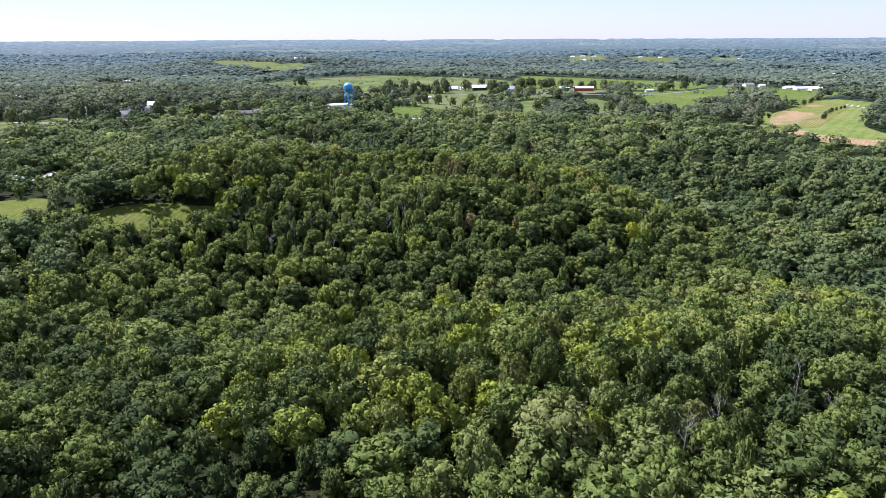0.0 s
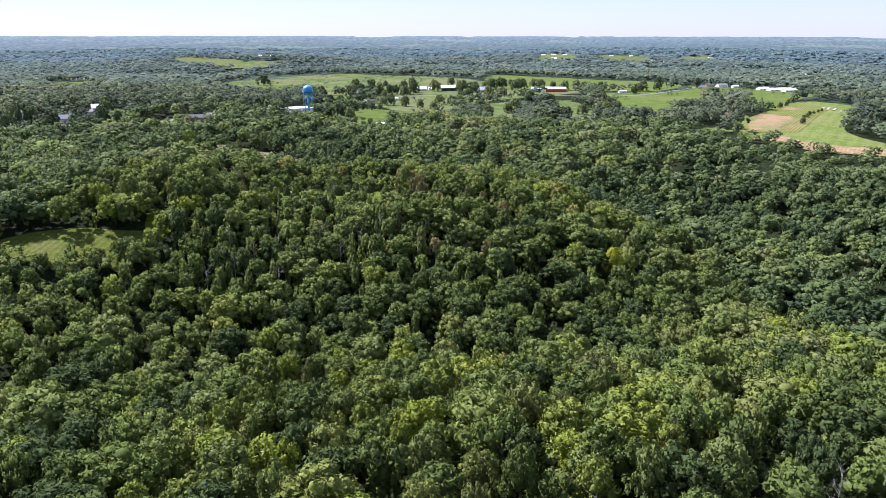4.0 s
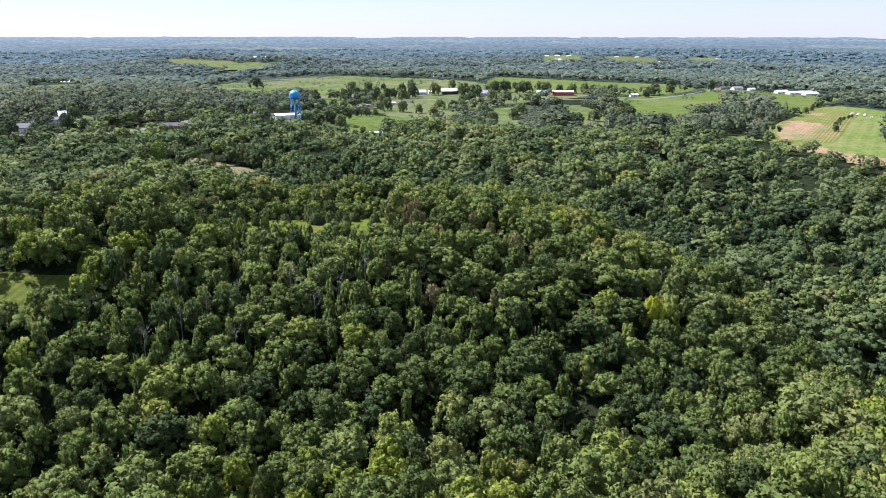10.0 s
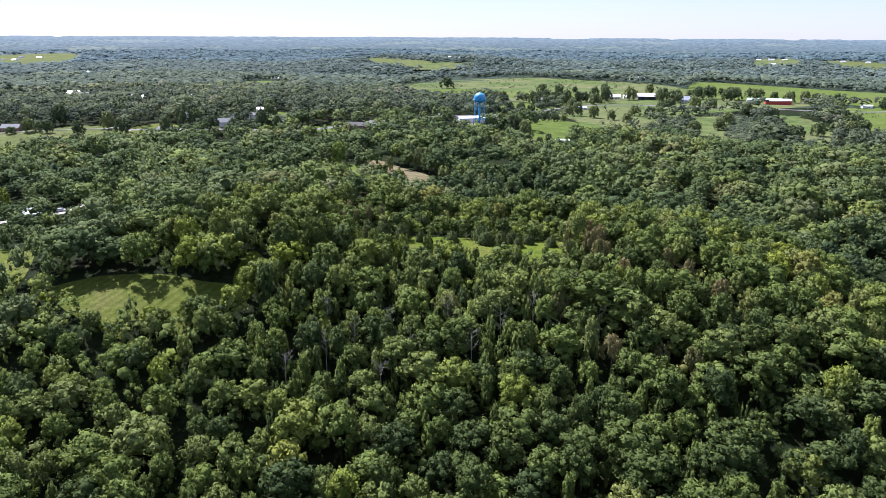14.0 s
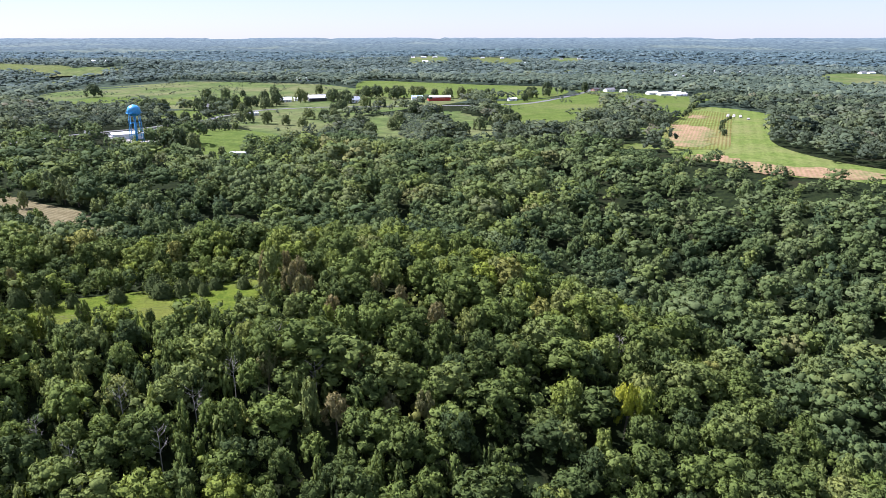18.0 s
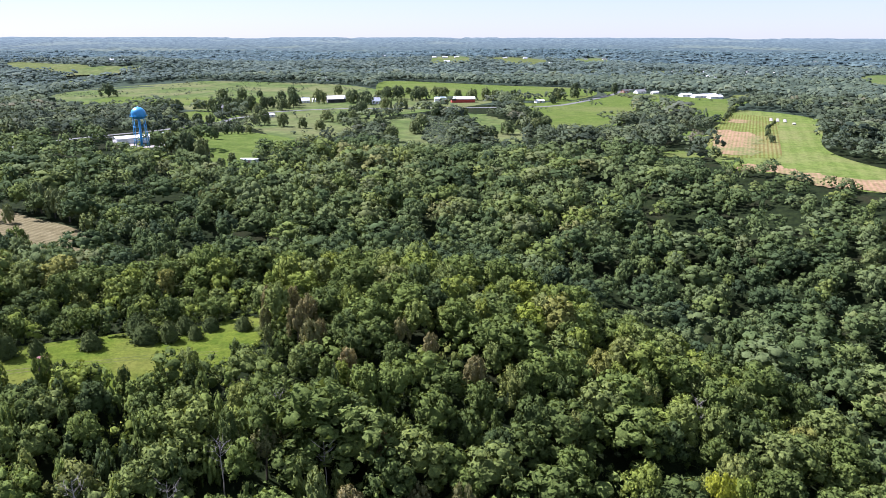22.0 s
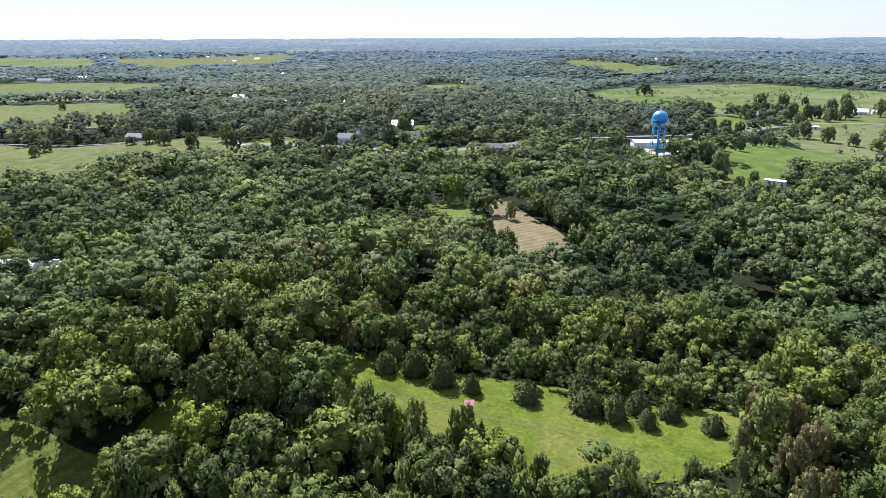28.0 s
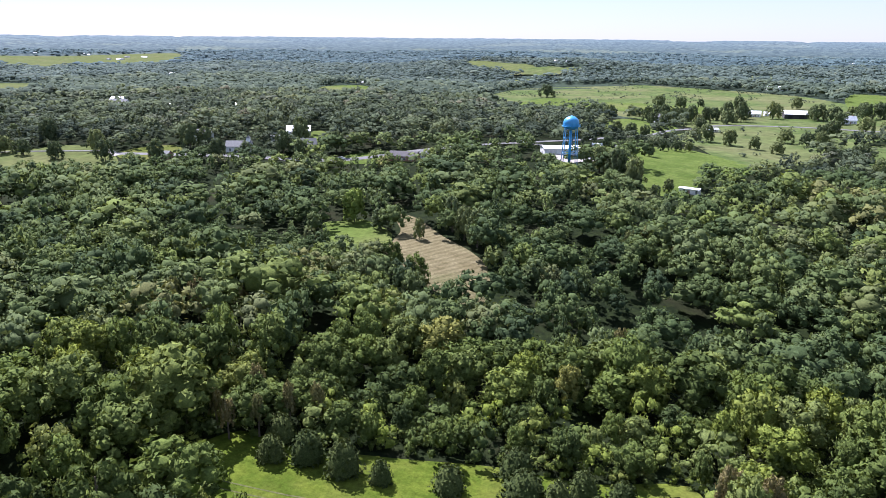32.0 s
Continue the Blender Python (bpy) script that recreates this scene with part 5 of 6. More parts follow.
def hunting_blind(x, y):
    e = thing("hunting_blind", pose(x, y, gz(x, y), 0, 0, 25), "wooden hunting blind on legs with a red roof", "hunting blind")
    e.scale = (0.82, 0.82, 0.9)
    for sx in (-1, 1):
        for sy in (-1, 1):
            part("leg", tube(bmesh.new(), [(sx * 1.05, sy * 1.05, -0.2), (sx * 0.8, sy * 0.8, 2.5)], [0.08, 0.08], 6), M_WOOD, e)
    part("platform", boxed(-1.1, 1.1, -1.1, 1.1, 2.5, 2.62), M_WOOD, e)
    wall = bmesh.new()
    for x0, x1, y0, y1 in ((-0.9, 0.9, -0.9, -0.84), (-0.9, 0.9, 0.84, 0.9), (-0.9, -0.84, -0.84, 0.84), (0.84, 0.9, -0.84, 0.84)):
        box(wall, x0, x1, y0, y1, 2.62, 3.55)
        box(wall, x0, x1, y0, y1, 4.05, 4.4)
    for sx in (-0.87, 0.87):
        for sy in (-0.87, 0.87):
            box(wall, sx - 0.06, sx + 0.06, sy - 0.06, sy + 0.06, 3.55, 4.05)
    part("wall", wall, M_DARKWALL, e)
    bm = bmesh.new()
    v = [bm.verts.new(c) for c in ((-1.15, -1.15, 4.40), (1.15, -1.15, 4.40), (1.15, 1.15, 4.62), (-1.15, 1.15, 4.62), (-1.15, -1.15, 4.5), (1.15, -1.15, 4.5), (1.15, 1.15, 4.72), (-1.15, 1.15, 4.72))]
    for f in ((0, 3, 2, 1), (4, 5, 6, 7), (0, 1, 5, 4), (1, 2, 6, 5), (2, 3, 7, 6), (3, 0, 4, 7)):
        bm.faces.new([v[i] for i in f])
    part("roof", bm, M_BLIND, e, "dull red metal roof")
    for k in range(7):
        part("ladder_rung", tube(bmesh.new(), [(-0.3, -1.5 + 0.055 * k, 0.3 + 0.33 * k), (0.3, -1.5 + 0.055 * k, 0.3 + 0.33 * k)], [0.03, 0.03], 5), M_WOOD, e)
    for s in (-0.3, 0.3):
        part("ladder_rail", tube(bmesh.new(), [(s, -1.56, -0.1), (s, -1.12, 2.55)], [0.035, 0.035], 5), M_WOOD, e)


hunting_blind(-50, 345)

# ---- single trees ----
TOWER_TREES = [(-146, 515, 15, 7.6, "bright green spreading tree by the hay field"),
    (-129, 505, 9.5, 5.5, "dark rounded tree beside the hay field"),
    (-109, 496, 9, 2.7, "small thin-leaved tree on cut hay"),
    (-101, 509, 15, 5.4, "slender tree at the hay field edge"),
    (-112, 462, 9, 4.6, "dark tree at the lower edge of cut hay"),
    (-101, 456, 12, 6.0, "broad dark tree below the hay field"),
    (-86, 494, 15, 5.5, "dark tree along the hay field"),
    (-90, 450, 11, 5.0, "dark tree below the hay field"),
    (-93, 500, 14, 5.0, "dark tree along the hay field"),
    (-64, 722, 9, 5.0, "dark tree at the field corner"),
    (-54, 735, 8, 4.0, "small tree in a row by the field"),
    (-46, 744, 8, 4.0, "small tree in a row by the field"),
    (-38, 752, 8, 4.2, "small tree in a row by the field"),
    (-31, 758, 7, 3.5, "small tree in a row by the field"),
    (-31, 604, 7, 3.5, "dark bush in front of the trailer"),
    (-36, 592, 6, 3.0, "dark bush near the trailer"),
    (-56, 612, 17, 7.5, "large dark tree between the tower and the field"),
    (-47, 604, 15, 6.5, "large dark tree between the tower and the field"),
    (-66, 622, 15, 6.0, "large dark tree below the tower"),
    (-70, 672, 13, 5.5, "dark tree behind the tower"),
    (-60, 690, 10, 5.0, "leafy tree at the field by the tower"),
    (-50, 700, 9, 4.5, "leafy tree at the field by the tower"),
    (-76, 820, 12, 7, "dark tree on the ridge lawn"),
    (-66, 822, 11, 6, "dark tree on the ridge lawn"),
    (-88, 826, 12, 7, "dark tree on the ridge lawn"),
    (-8, 622, 6, 4.0, "round bush at the field's edge"),
    (-2, 640, 7, 4.4, "round bush at the field's edge")]
VILLAGE_TREES = [(-245, 1250, 15, 10, "lone round tree on the ridge pasture"),
    (-404, 548, 6, 5, "round bush before the brick house"),
    (-396, 556, 11, 6.5, "large dark tree beside the brick house"),
    (-470, 540, 12, 7, "dark round tree at the lane"),
    (-480, 530, 10, 6, "dark tree at the lane"),
    (-455, 545, 9, 5, "leafy tree by the lane"),
    (-690, 690, 9, 5, "lone tree on the far pasture"),
    (-380, 555, 10, 6, "dark round tree on the village pasture"),
    (-352, 552, 11, 6, "dark tree on the village pasture"),
    (-440, 512, 9, 5, "dark tree on the village pasture"),
    (-430, 498, 8, 4.4, "tree on the village pasture"),
    (-288, 560, 15, 6.5, "dark round tree among the village houses"),
    (-262, 577, 14, 6, "dark round tree in front of the church"),
    (-256, 594, 9, 5, "dark round tree before the church"),
    (-276, 592, 8, 4.5, "dark round tree before the church"),
    (-250, 640, 17, 7.5, "large dark round tree among the village houses"),
    (-294, 606, 13, 6.5, "large dark round tree among the village houses"),
    (-215, 622, 13, 6.5, "large dark round tree by the village road"),
    (-240, 606, 15, 6.5, "large dark tree on a village lawn"),
    (-225, 600, 12, 5, "tree beside the village road"),
    (-300, 600, 16, 7, "large dark tree among the village houses"),
    (-246, 632, 14, 6, "dark tree behind the church"),
    (-320, 556, 13, 6, "round tree at the pasture's end"),
    (-345, 575, 14, 6.5, "dark tree at the pasture's end"),
    (-395, 586, 17, 8, "dark round tree behind the pasture"),
    (-430, 590, 12, 5.5, "tree in a row behind the pasture"),
    (-460, 570, 12, 6, "tree in a row behind the pasture"),
    (-246, 372, 12, 5, "dark conifer-like tree by the driveway")]
LANE_TREES = [(-62, 940, 10, 5, "leafy tree before the farmhouse"),
    (-72, 938, 9, 5, "leafy tree before the farmhouse"),
    (-64, 965, 13, 6, "dark tree by the farmhouse"),
    (-78, 950, 12, 5, "dark tree by the farmhouse"),
    (-52, 948, 13, 6, "leafy tree by the farmhouse"),
    (-40, 955, 14, 6, "leafy tree by the farmhouse"),
    (-28, 968, 12, 5, "leafy tree by the lane"),
    (-10, 990, 15, 6, "tall tree by the lane"),
    (2, 985, 16, 6, "tall tree by the lane"),
    (-30, 905, 9, 5, "bush by the lane"),
    (0, 1130, 12, 6, "dark tree on the pasture"),
    (-60, 1120, 12, 7, "dark tree on the pasture"),
    (-84, 1128, 12, 7, "dark tree on the pasture"),
    (-40, 1150, 8, 4, "bush on the pasture")]
BARN_TREES = [(30, 1020, 14, 6, "tall tree by the farm"),
    (68, 1015, 13, 7, "round tree by the farmhouse"),
    (78, 1005, 11, 5, "round tree by the farmhouse"),
    (60, 1150, 11, 6, "tree on the pasture"),
    (110, 1040, 13, 8, "broad dark tree near the barns"),
    (124, 1050, 13, 8, "broad dark tree near the barns"),
    (150, 1030, 13, 8, "broad dark tree by the barn"),
    (206, 1010, 11, 6, "dark tree beside the red barn"),
    (220, 1004, 12, 6, "dark tree beside the red barn"),
    (140, 1018, 12, 7, "leafy tree by the barn"),
    (252, 1000, 10, 5, "bush beside the lane"),
    (285, 960, 8, 5, "bush beside the pasture shed"),
    (310, 1000, 12, 5, "tree at the field corner"),
    (345, 1045, 14, 6, "round tree at the lane"),
    (300, 985, 10, 5, "dark tree at the lane"),
    (415, 1085, 12, 5, "tree at the lane")]
CROP_TREES = [(437, 850, 8, 5, "bush in the hedge of the crop field"),
    (425, 838, 6, 3, "bush in the hedge of the crop field"),
    (410, 812, 6, 3, "bush in the hedge of the crop field"),
    (392, 790, 7, 3.5, "bush in the hedge of the crop field"),
    (345, 655, 6, 3.2, "bush in a strip across the crop field"),
    (352, 668, 5, 2.6, "bush in a strip across the crop field"),
    (362, 686, 5, 2.6, "bush in a strip across the crop field"),
    (374, 702, 5, 2.6, "bush in a strip across the crop field"),
    (386, 720, 5, 2.4, "bush in a strip across the crop field"),
    (398, 734, 4, 2.0, "bush in a strip across the crop field"),
    (409, 746, 4, 2.0, "bush in a strip across the crop field"),
    (419, 757, 4, 2.0, "bush in a strip across the crop field")]
for sx, sy, sh, sr, lab in TOWER_TREES + VILLAGE_TREES + LANE_TREES + BARN_TREES + CROP_TREES:
    far_off = 1.3 if sy > 880 else 1.0
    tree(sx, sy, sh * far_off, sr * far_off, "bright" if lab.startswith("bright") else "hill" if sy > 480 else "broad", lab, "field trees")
    CLEAR.append((sx, sy, sr * 0.9))
RIDGE_EAST = [(123, 1133), (138, 1118), (150, 1122), (160, 1114), (170, 1065), (183, 1060), (196, 1055), (206, 1030), (224, 1026), (232, 1000), (232, 960), (230, 932), (226, 900), (221, 877), (219, 850), (218, 829), (217, 806), (234, 985), (62, 1028), (71, 1022), (84, 985), (330, 1069), (335, 1020), (301, 1009), (104, 1090), (112, 1080), (90, 1075), (70, 900), (96, 930), (110, 940), (60, 870)]
RIDGE_WEST = [(130, 718), (148, 706), (140, 762), (147, 822), (134, 858), (154, 846), (192, 742), (196, 782), (122, 690), (76, 722), (74, 782), (110, 800), (172, 742), (96, 760), (205, 760), (212, 790), (-78, 1012), (-68, 1006), (-58, 1003), (-49, 986), (-44, 975), (-30, 940), (-19, 992), (-8, 960), (-4, 982), (6, 1014), (36, 1062), (-120, 1010), (-128, 990), (-134, 1005), (-118, 975), (-98, 1015), (-90, 1005), (-130, 960), (-140, 930), (-20, 830), (-8, 815), (10, 800), (22, 790), (-30, 850), (30, 850), (44, 838), (56, 850)]
for rx, ry in RIDGE_EAST + RIDGE_WEST:
    rh = random.uniform(9, 14.5)
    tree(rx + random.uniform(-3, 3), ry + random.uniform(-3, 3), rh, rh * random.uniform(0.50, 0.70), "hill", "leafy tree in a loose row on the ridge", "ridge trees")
    CLEAR.append((rx, ry, 3))
for rx, ry, rh, rr_, lab in ((-80, 324, 18, 7.4, "very large spreading green tree beside the meadow"), (-89, 319, 16.5, 6.4, "very large spreading green tree beside the meadow"), (-111, 322, 17.0, 7.0, "broad dark green tree above the field"), (-120, 316, 15, 5.8, "broad dark green tree above the field"),
                             (-69, 331, 11.5, 2.8, "slender tree at the near edge of the meadow"), (-64, 332, 12, 3.0, "slender tree at the near edge of the meadow"), (-58, 332, 9, 2.6, "slender tree at the near edge of the meadow"), (-73, 329, 8.5, 3.0, "slender tree at the near edge of the meadow"),
                             (-47, 335, 11, 2.6, "young tree by the hunting blind"), (-43, 334, 10, 2.6, "young tree by the hunting blind"), (-55, 334, 10.5, 2.8, "young tree by the hunting blind"), (-31, 332, 9.5, 2.0, "sapling at the meadow edge"), (-24, 333, 9.0, 1.8, "sapling at the meadow edge"),
                             (-47.5, 339.5, 8.4, 2.0, "slender tree before the hunting blind"), (-18, 336, 9.5, 2.2, "sapling at the meadow edge"), (-9, 348, 3.6, 1.8, "sapling at the meadow edge"), (-106, 290, 6.5, 3.0, "bushy tree at the lower end of the field"), (-110, 284, 7, 3.2, "bushy tree at the lower end of the field")):
    tree(rx, ry, rh, rr_, "broad", lab, "large trees" if rh > 14 else "meadow trees")
    CLEAR.append((rx, ry, rr_ * 0.7))
for bx, by in ((4, 352), (7, 344), (12, 299), (24, 297), (33, 294), (18, 306), (3, 314), (10, 318), (35, 341), (28, 345), (-2, 364), (4, 368), (8, 356), (-1, 310), (40, 330), (16, 335), (-130, 392), (-124, 398), (-116, 400), (-140, 398)):
    tree(bx + random.uniform(-2, 2), by + random.uniform(-2, 2), random.uniform(10, 13), random.uniform(2.5, 3.9), "brown", "tree with browned withering leaves in the wood", "browned trees", "withered_tree")
    CLEAR.append((bx, by, 3.2))
for bx, by, bh, br in ((-91, 353, 10, 1.9), (-87, 356, 9, 1.6), (-83, 354, 8.5, 1.8), (-79, 357, 9, 1.6), (-84, 364, 10.5, 2.0), (-76, 362, 10, 1.8), (-72, 365, 9.5, 1.7), (-99, 352, 10.5, 2.0), (-95, 359, 10, 1.7), (-4, 357, 9.5, 1.9), (-3, 349, 8.5, 1.7), (9, 350, 9, 2.0),
                       (-36, 507, 11, 3.2), (-31, 514, 11, 3.0), (-27, 521, 11, 3.2), (-20, 502, 11, 2.8), (-27, 430, 11, 2.6)):
    tree(bx, by, bh, br, "brown", "slender tree with a browned top among green trees", "browned trees", "withered_tree")
    CLEAR.append((bx, by, br * 0.8))
tree(80, 293, 16.0, 3.7, "lime", "bright yellow-green tree standing out of the wood")
CLEAR.append((80, 293, 4))


def dead_tree(x, y, h):
    e = thing("dead_tree", pose(x, y, gz(x, y), 0, 0, random.uniform(0, 360)), "bare grey dead tree in the wood", "tree", "dead trees")
    part("trunk", tube(bmesh.new(), [(0, 0, -0.3), (0.1, 0, h * 0.4), (-0.1, 0.15, h * 0.75), (0, 0.1, h)], [0.15, 0.10, 0.06, 0.02], 7), M_DEADWOOD, e)
    for k in range(10):
        a, z = random.uniform(0, 6.28), h * random.uniform(0.45, 0.92)
        r = random.uniform(1.2, 2.6)
        bm = tube(bmesh.new(), [(0, 0.08, z), (r * 0.5 * math.cos(a), r * 0.5 * math.sin(a), z + r * 0.45), (r * math.cos(a + 0.3), r * math.sin(a + 0.3), z + r * 1.1)], [0.05, 0.03, 0.01], 5)
        for q in (-0.6, 0.7):
            tube(bm, [(r * 0.5 * math.cos(a), r * 0.5 * math.sin(a), z + r * 0.45), (r * 0.95 * math.cos(a + q), r * 0.95 * math.sin(a + q), z + r * 0.8)], [0.03, 0.008], 4)
        part("branch", bm, M_DEADWOOD, e)
    CLEAR.append((x, y, 2.6))


for q in ((-150, 357, 14), (40, 105, 17), (48, 112, 16), (30, 122, 16), (72, 118, 15), (60, 330, 16), (92, 322, 15), (-18, 300, 15), (-10, 306, 16), (0, 318, 15), (70, 128, 16), (-62, 284, 15), (-56, 290, 16), (-48, 296, 15), (-40, 288, 16), (-66, 296, 14), (-33, 302, 15), (-24, 290, 16), (8, 306, 15), (-70, 276, 14), (-45, 278, 15)):
    dead_tree(q[0], q[1], q[2] - 3.0)

# ---- the woods ----
STRETCH = lambda x, y: (np.abs(x - 5) < 50) & (y > 108) & (y < 232)  # noqa: E731
NEAR_X, NEAR_Y = scatter(-520, 520, 40, 700, 8.1, lambda a, b: (reach(a, b) < 420) & in_view(a, b))
beyond = np.hypot(NEAR_X, NEAR_Y - np.clip(NEAR_Y - 80, 0, 262)) > 155
MID_X, MID_Y, NEAR_X, NEAR_Y = NEAR_X[beyond], NEAR_Y[beyond], NEAR_X[~beyond], NEAR_Y[~beyond]
chosen = STRETCH(NEAR_X, NEAR_Y)
rows, tone, hs = grown(NEAR_X[chosen], NEAR_Y[chosen], 11.0, 15.5, 1.0)
for (px, py, _, pr, *_), h in zip(rows.tolist(), hs.tolist()):
    tree(px, py, h, pr, "broad", "tall broadleaf tree in dense summer wood", "woodland trees")



def wood(name, step, lo, hi, protos, tall, mat, label, spread=1.0, box_=(-700, 800, 30, 1100), lows=True, view=True):
    x, y = scatter(*box_, step, lambda a, b: (reach(a, b) >= lo) & (reach(a, b) < hi) & (in_view(a, b) if view else ~in_view(a, b)))
    rows, tone, _ = grown(x, y, *tall, spread, lows)
    woodland(name, protos, RNG.integers(0, len(protos), len(x)), rows, tone, mat, label)


rows, tone, _ = grown(NEAR_X[~chosen], NEAR_Y[~chosen], 11.0, 15.5, 1.0)
woodland("woodland", NEAR, RNG.integers(0, len(NEAR), len(rows)), rows, tone, M_LEAF_STUFF, "dense green broadleaf woodland")
upper = reach(MID_X, MID_Y) > 275
kept = RNG.uniform(0, 1, MID_X.shape) < np.where(upper, 0.62, 0.76)
MID_X, MID_Y, upper = MID_X[kept], MID_Y[kept], upper[kept]
rows, tone, _ = grown(MID_X, MID_Y, 10.5, 15.5, 1.02)
rows[:, 3] *= np.where(upper, 1.26, 1.14)
woodland("woodland", MID, RNG.integers(0, len(MID), (~upper).sum()), rows[~upper], tone[~upper], M_LEAF_MID, "dense green broadleaf woodland on rolling slopes")
woodland("woodland", HILLSIDE, RNG.integers(0, len(HILLSIDE), upper.sum()), rows[upper], tone[upper], M_LEAF_MID, "dense green broadleaf woodland on the far slopes")
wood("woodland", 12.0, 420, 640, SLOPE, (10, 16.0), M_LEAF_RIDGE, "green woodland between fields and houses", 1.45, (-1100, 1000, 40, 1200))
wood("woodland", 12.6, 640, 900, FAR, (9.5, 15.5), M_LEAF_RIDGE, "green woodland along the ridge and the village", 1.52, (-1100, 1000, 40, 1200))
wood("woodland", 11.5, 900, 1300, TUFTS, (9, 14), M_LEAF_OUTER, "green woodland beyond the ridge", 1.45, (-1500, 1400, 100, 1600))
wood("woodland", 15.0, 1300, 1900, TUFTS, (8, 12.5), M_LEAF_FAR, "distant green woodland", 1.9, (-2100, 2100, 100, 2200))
wood("woodland", 23.0, 1880, 2750, TUFTS, (8, 14), M_LEAF_HAZE, "far woods tinted blue for haze", 2.6, (-2800, 2800, 100, 3000))

# far country: rolling woods and fields out to the horizon
m, n, l, b = material("hazed_country", 0.95, 0.05)
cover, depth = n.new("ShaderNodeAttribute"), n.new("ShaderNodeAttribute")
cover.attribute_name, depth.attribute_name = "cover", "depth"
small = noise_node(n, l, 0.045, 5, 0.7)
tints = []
# Both covers fade to blue-grey with depth: air haze put into the colour.
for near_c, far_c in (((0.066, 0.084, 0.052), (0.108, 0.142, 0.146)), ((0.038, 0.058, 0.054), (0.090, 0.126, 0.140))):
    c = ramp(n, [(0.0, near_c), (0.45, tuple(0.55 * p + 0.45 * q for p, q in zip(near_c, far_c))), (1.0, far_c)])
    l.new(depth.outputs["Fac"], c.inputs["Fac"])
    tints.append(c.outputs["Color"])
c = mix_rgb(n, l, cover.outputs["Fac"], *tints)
speck = ramp(n, [(0.40, (0.62, 0.66, 0.72)), (0.60, (1.36, 1.32, 1.22))])
l.new(small.outputs["Fac"], speck.inputs["Fac"])
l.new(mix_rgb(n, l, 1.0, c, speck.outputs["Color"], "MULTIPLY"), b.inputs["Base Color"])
bumped(n, l, b, small.outputs["Fac"], 0.7, 6.0)
heading = np.r_[np.arange(-180, -76, 4.0), np.arange(-76, 56, 0.4), np.arange(56, 181, 4.0)]
RINGS = np.r_[np.arange(1870, 3200, 28), np.arange(3200, 4890, 44)]
ang, rad_ = np.meshgrid(np.radians(heading), RINGS, indexing="ij")
bx, by = rad_ * np.sin(ang), 200 + rad_ * np.cos(ang)
flat_x, flat_y = bx.ravel(), by.ravel()
lay = np.array([noise.noise((a * 0.0024, b_ * 0.0024, 6.0)) + 0.6 * noise.noise((a * 0.007, b_ * 0.007, 2.0)) for a, b_ in zip(flat_x.tolist(), flat_y.tolist())])
wooded = (lay > -0.26) & ~open_ground(flat_x, flat_y)
tops = np.array([noise.noise((a * 0.03, b_ * 0.03, 4.0)) for a, b_ in zip(flat_x.tolist(), flat_y.tolist())])
top_z = ground_z(flat_x, flat_y) + 0.8 + wooded * (6.5 + 3.5 * tops + RNG.uniform(-1.5, 1.5, flat_x.shape)) - (rad_.ravel() < 1880) * 3.0
nr = len(RINGS)
ix = (np.arange(len(heading) - 1)[:, None] * nr + np.arange(nr - 1)[None]).ravel()
hazed_country = link("backdrop", np.stack([flat_x, flat_y, top_z], -1).tolist(), np.stack([ix, ix + 1, ix + nr + 1, ix + nr], -1)[:, ::-1].tolist(), m, True)
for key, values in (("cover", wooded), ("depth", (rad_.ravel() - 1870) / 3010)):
    hazed_country.data.attributes.new(key, "FLOAT", "POINT").data.foreach_set("value", values.astype(np.float32))
tagged(hazed_country, "far country tinted blue-grey for haze, reaching the horizon", "distance", kind="structure")
wood("woodland", 14.0, 0, 420, SLOPE, (11, 15), M_LEAF_MID, "green broadleaf woodland round about", 1.45, (-420, 420, -350, 700), view=False)
# slender trees hung with vines down to the ground
x, y = scatter(-85, 45, 262, 332, 6.0, lambda a, b: RNG.uniform(0, 1, a.shape) < 0.75)
h, r = RNG.uniform(7, 12.5, x.shape), RNG.uniform(1.3, 2.4, x.shape)
woodland("vine_hung_wood", MID, RNG.integers(0, len(MID), len(x)), np.stack([x, y, ground_z(x, y) - 0.3, r, h / 1.7, RNG.uniform(0, 6.28, x.shape)], -1),
         np.clip(RNG.normal(0.30, 0.2, x.shape), 0, 1), M_LEAF_STUFF, "slender trees hung with green vines")
# saplings and shrubs under the nearest trees
wood("undergrowth", 6.8, 0, 165, SHRUBS, (4.5, 8.0), M_LEAF_STUFF, "shrubs and saplings under the trees", 1.25, (-180, 150, 75, 420), lows=False)
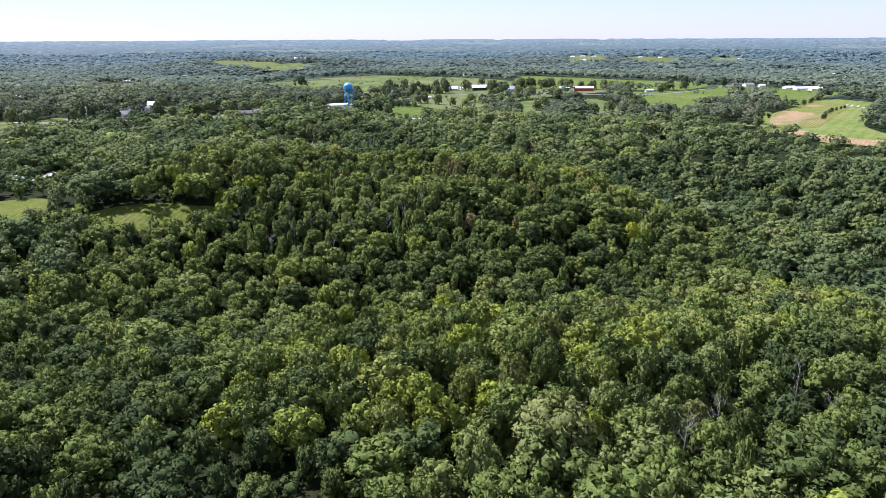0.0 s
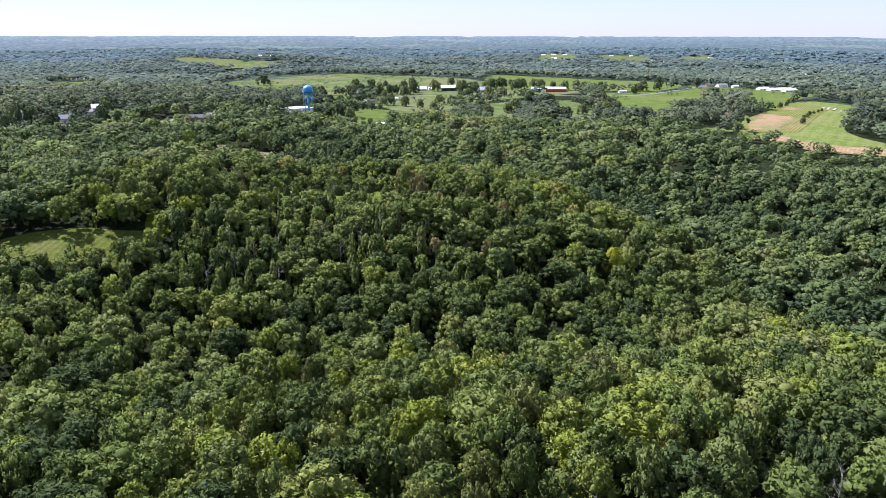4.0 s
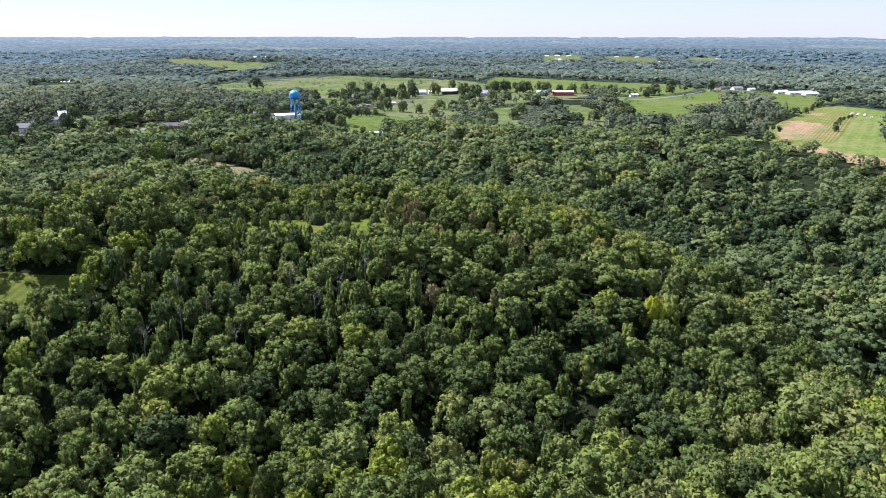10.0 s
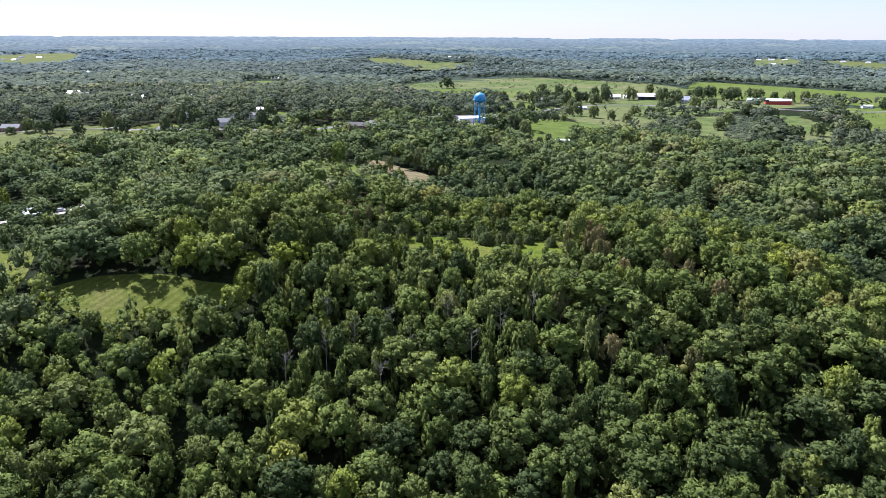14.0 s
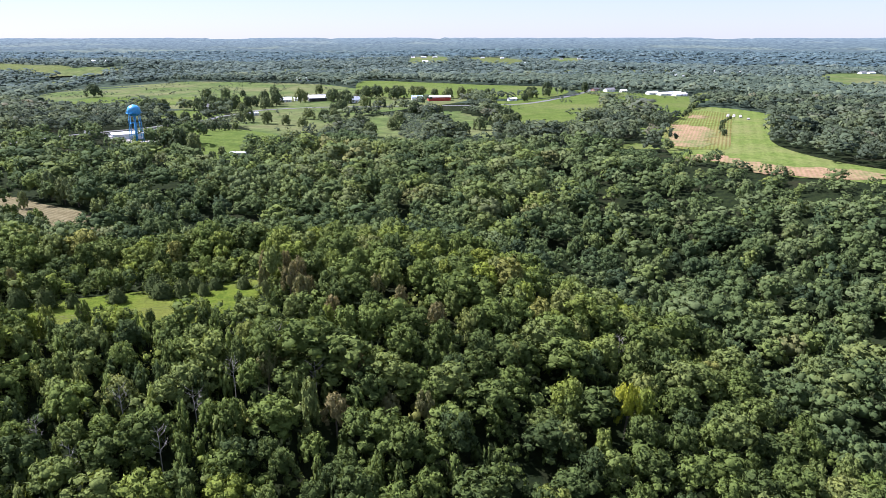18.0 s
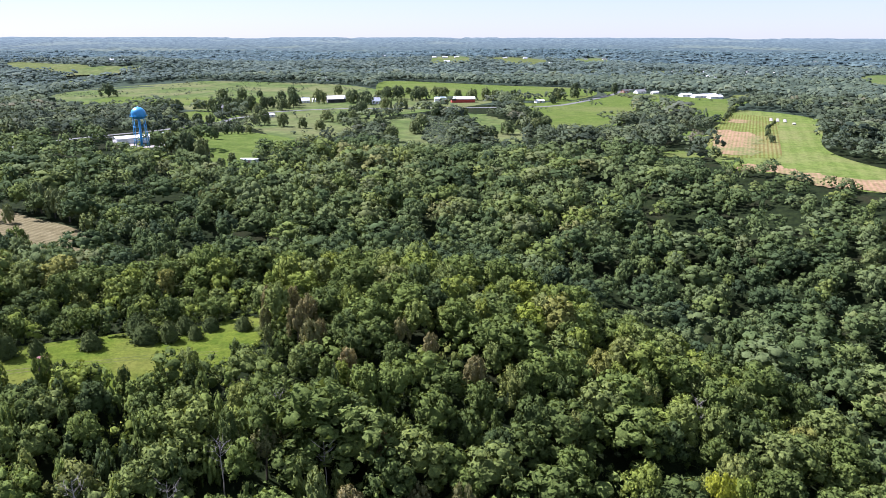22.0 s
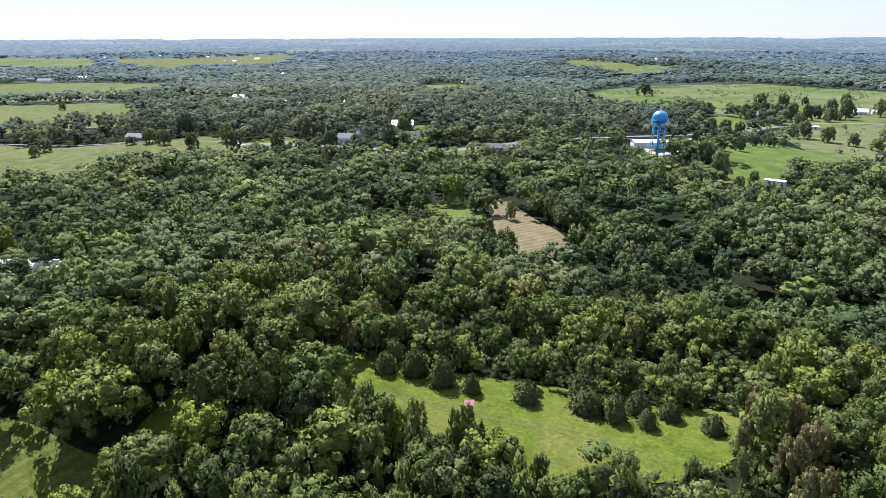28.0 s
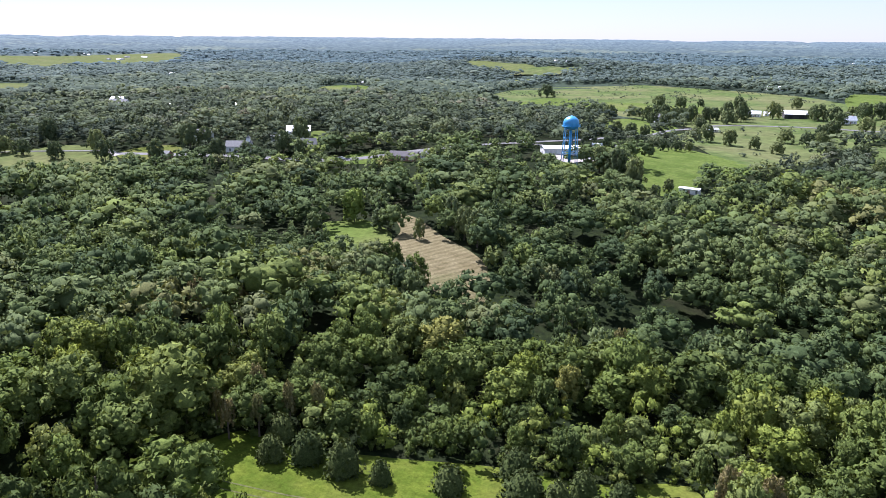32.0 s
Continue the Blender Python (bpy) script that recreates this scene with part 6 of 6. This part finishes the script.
# scrub on the pastures
x, y = [], []
for ring_name in ("pasture", "pasture.001", "pasture.002", "pasture.003"):
    ring = FIELDS[ring_name]
    ax, ay = np.array(ring).min(0), np.array(ring).max(0)
    px, py = RNG.uniform(ax[0], ay[0], 2600), RNG.uniform(ax[1], ay[1], 2600)
    clump = np.array([noise.noise((a * 0.02, b * 0.008, 9.0)) for a, b in zip(px.tolist(), py.tolist())])
    ok = inside(ring, px, py) & (clump > 0.02) & ~np.array([any((a - c[0]) ** 2 + (b - c[1]) ** 2 < c[2] ** 2 for c in CLEAR) for a, b in zip(px.tolist(), py.tolist())])
    x, y = np.r_[x, px[ok]], np.r_[y, py[ok]]
rows, tone, _ = grown(x, y, 1.0, 3.0, 2.0)
woodland("scrub", TUFTS, RNG.integers(0, len(TUFTS), len(x)), rows, tone, M_LEAF_RIDGE, "scattered bushes on rough pasture")
# weeds and saplings along the meadow's edge
x, y = scatter(-100, 20, 330, 385, 2.6, lambda a, b: inside([(-100, 330), (20, 330), (20, 385), (-100, 385)], a, b))
pick = RNG.permutation(len(x))[:300]
x, y = x[pick], y[pick]
rows, tone, _ = grown(x, y, 2.5, 5.5, 1.6)
woodland("undergrowth", BUSHES, RNG.integers(0, len(BUSHES), len(x)), rows, tone, M_LEAF_STUFF, "leafy undergrowth at the meadow edge")


# tussocks on the near grass
def tussocks(name, ring, count, tall, mat, label):
    lo_, hi_ = np.array(ring).min(0), np.array(ring).max(0)
    px, py = RNG.uniform(lo_[0], hi_[0], count * 2), RNG.uniform(lo_[1], hi_[1], count * 2)
    ok = inside(ring, px, py)
    px, py = px[ok][:count], py[ok][:count]
    blade = (np.array([(0.5, 0, -0.1), (-0.3, 0.45, -0.1), (-0.3, -0.45, -0.1), (0.1, 0.05, 1.0)]), [(0, 1, 3), (1, 2, 3), (2, 0, 3)], np.array([(0.3, 0, 0.95), (-0.2, 0.2, 0.95), (-0.2, -0.2, 0.95), (0, 0, 1.0)]))
    hgt = RNG.uniform(0.4, 1.0, len(px)) * tall
    rows = np.stack([px, py, ground_z(px, py) + 0.1, hgt * RNG.uniform(0.8, 1.6, len(px)), hgt, RNG.uniform(0, 6.28, len(px))], -1)
    ob = woodland(name, [blade], np.zeros(len(px), int), rows, RNG.uniform(0, 1, len(px)), mat, label)
    tagged(ob, label, "grass", kind="stuff")


tussocks("grass_tufts", FIELDS["meadow"], 5000, 0.18, M_MEADOW, "short green grass tufts on the meadow")
tussocks("grass_tufts", FIELDS["field"], 5000, 0.25, M_FIELD, "rough grass tufts on the field")
tussocks("grass_tufts", FIELDS["hay_field"], 2500, 0.3, M_HAY, "straw stubble tufts on cut hay")
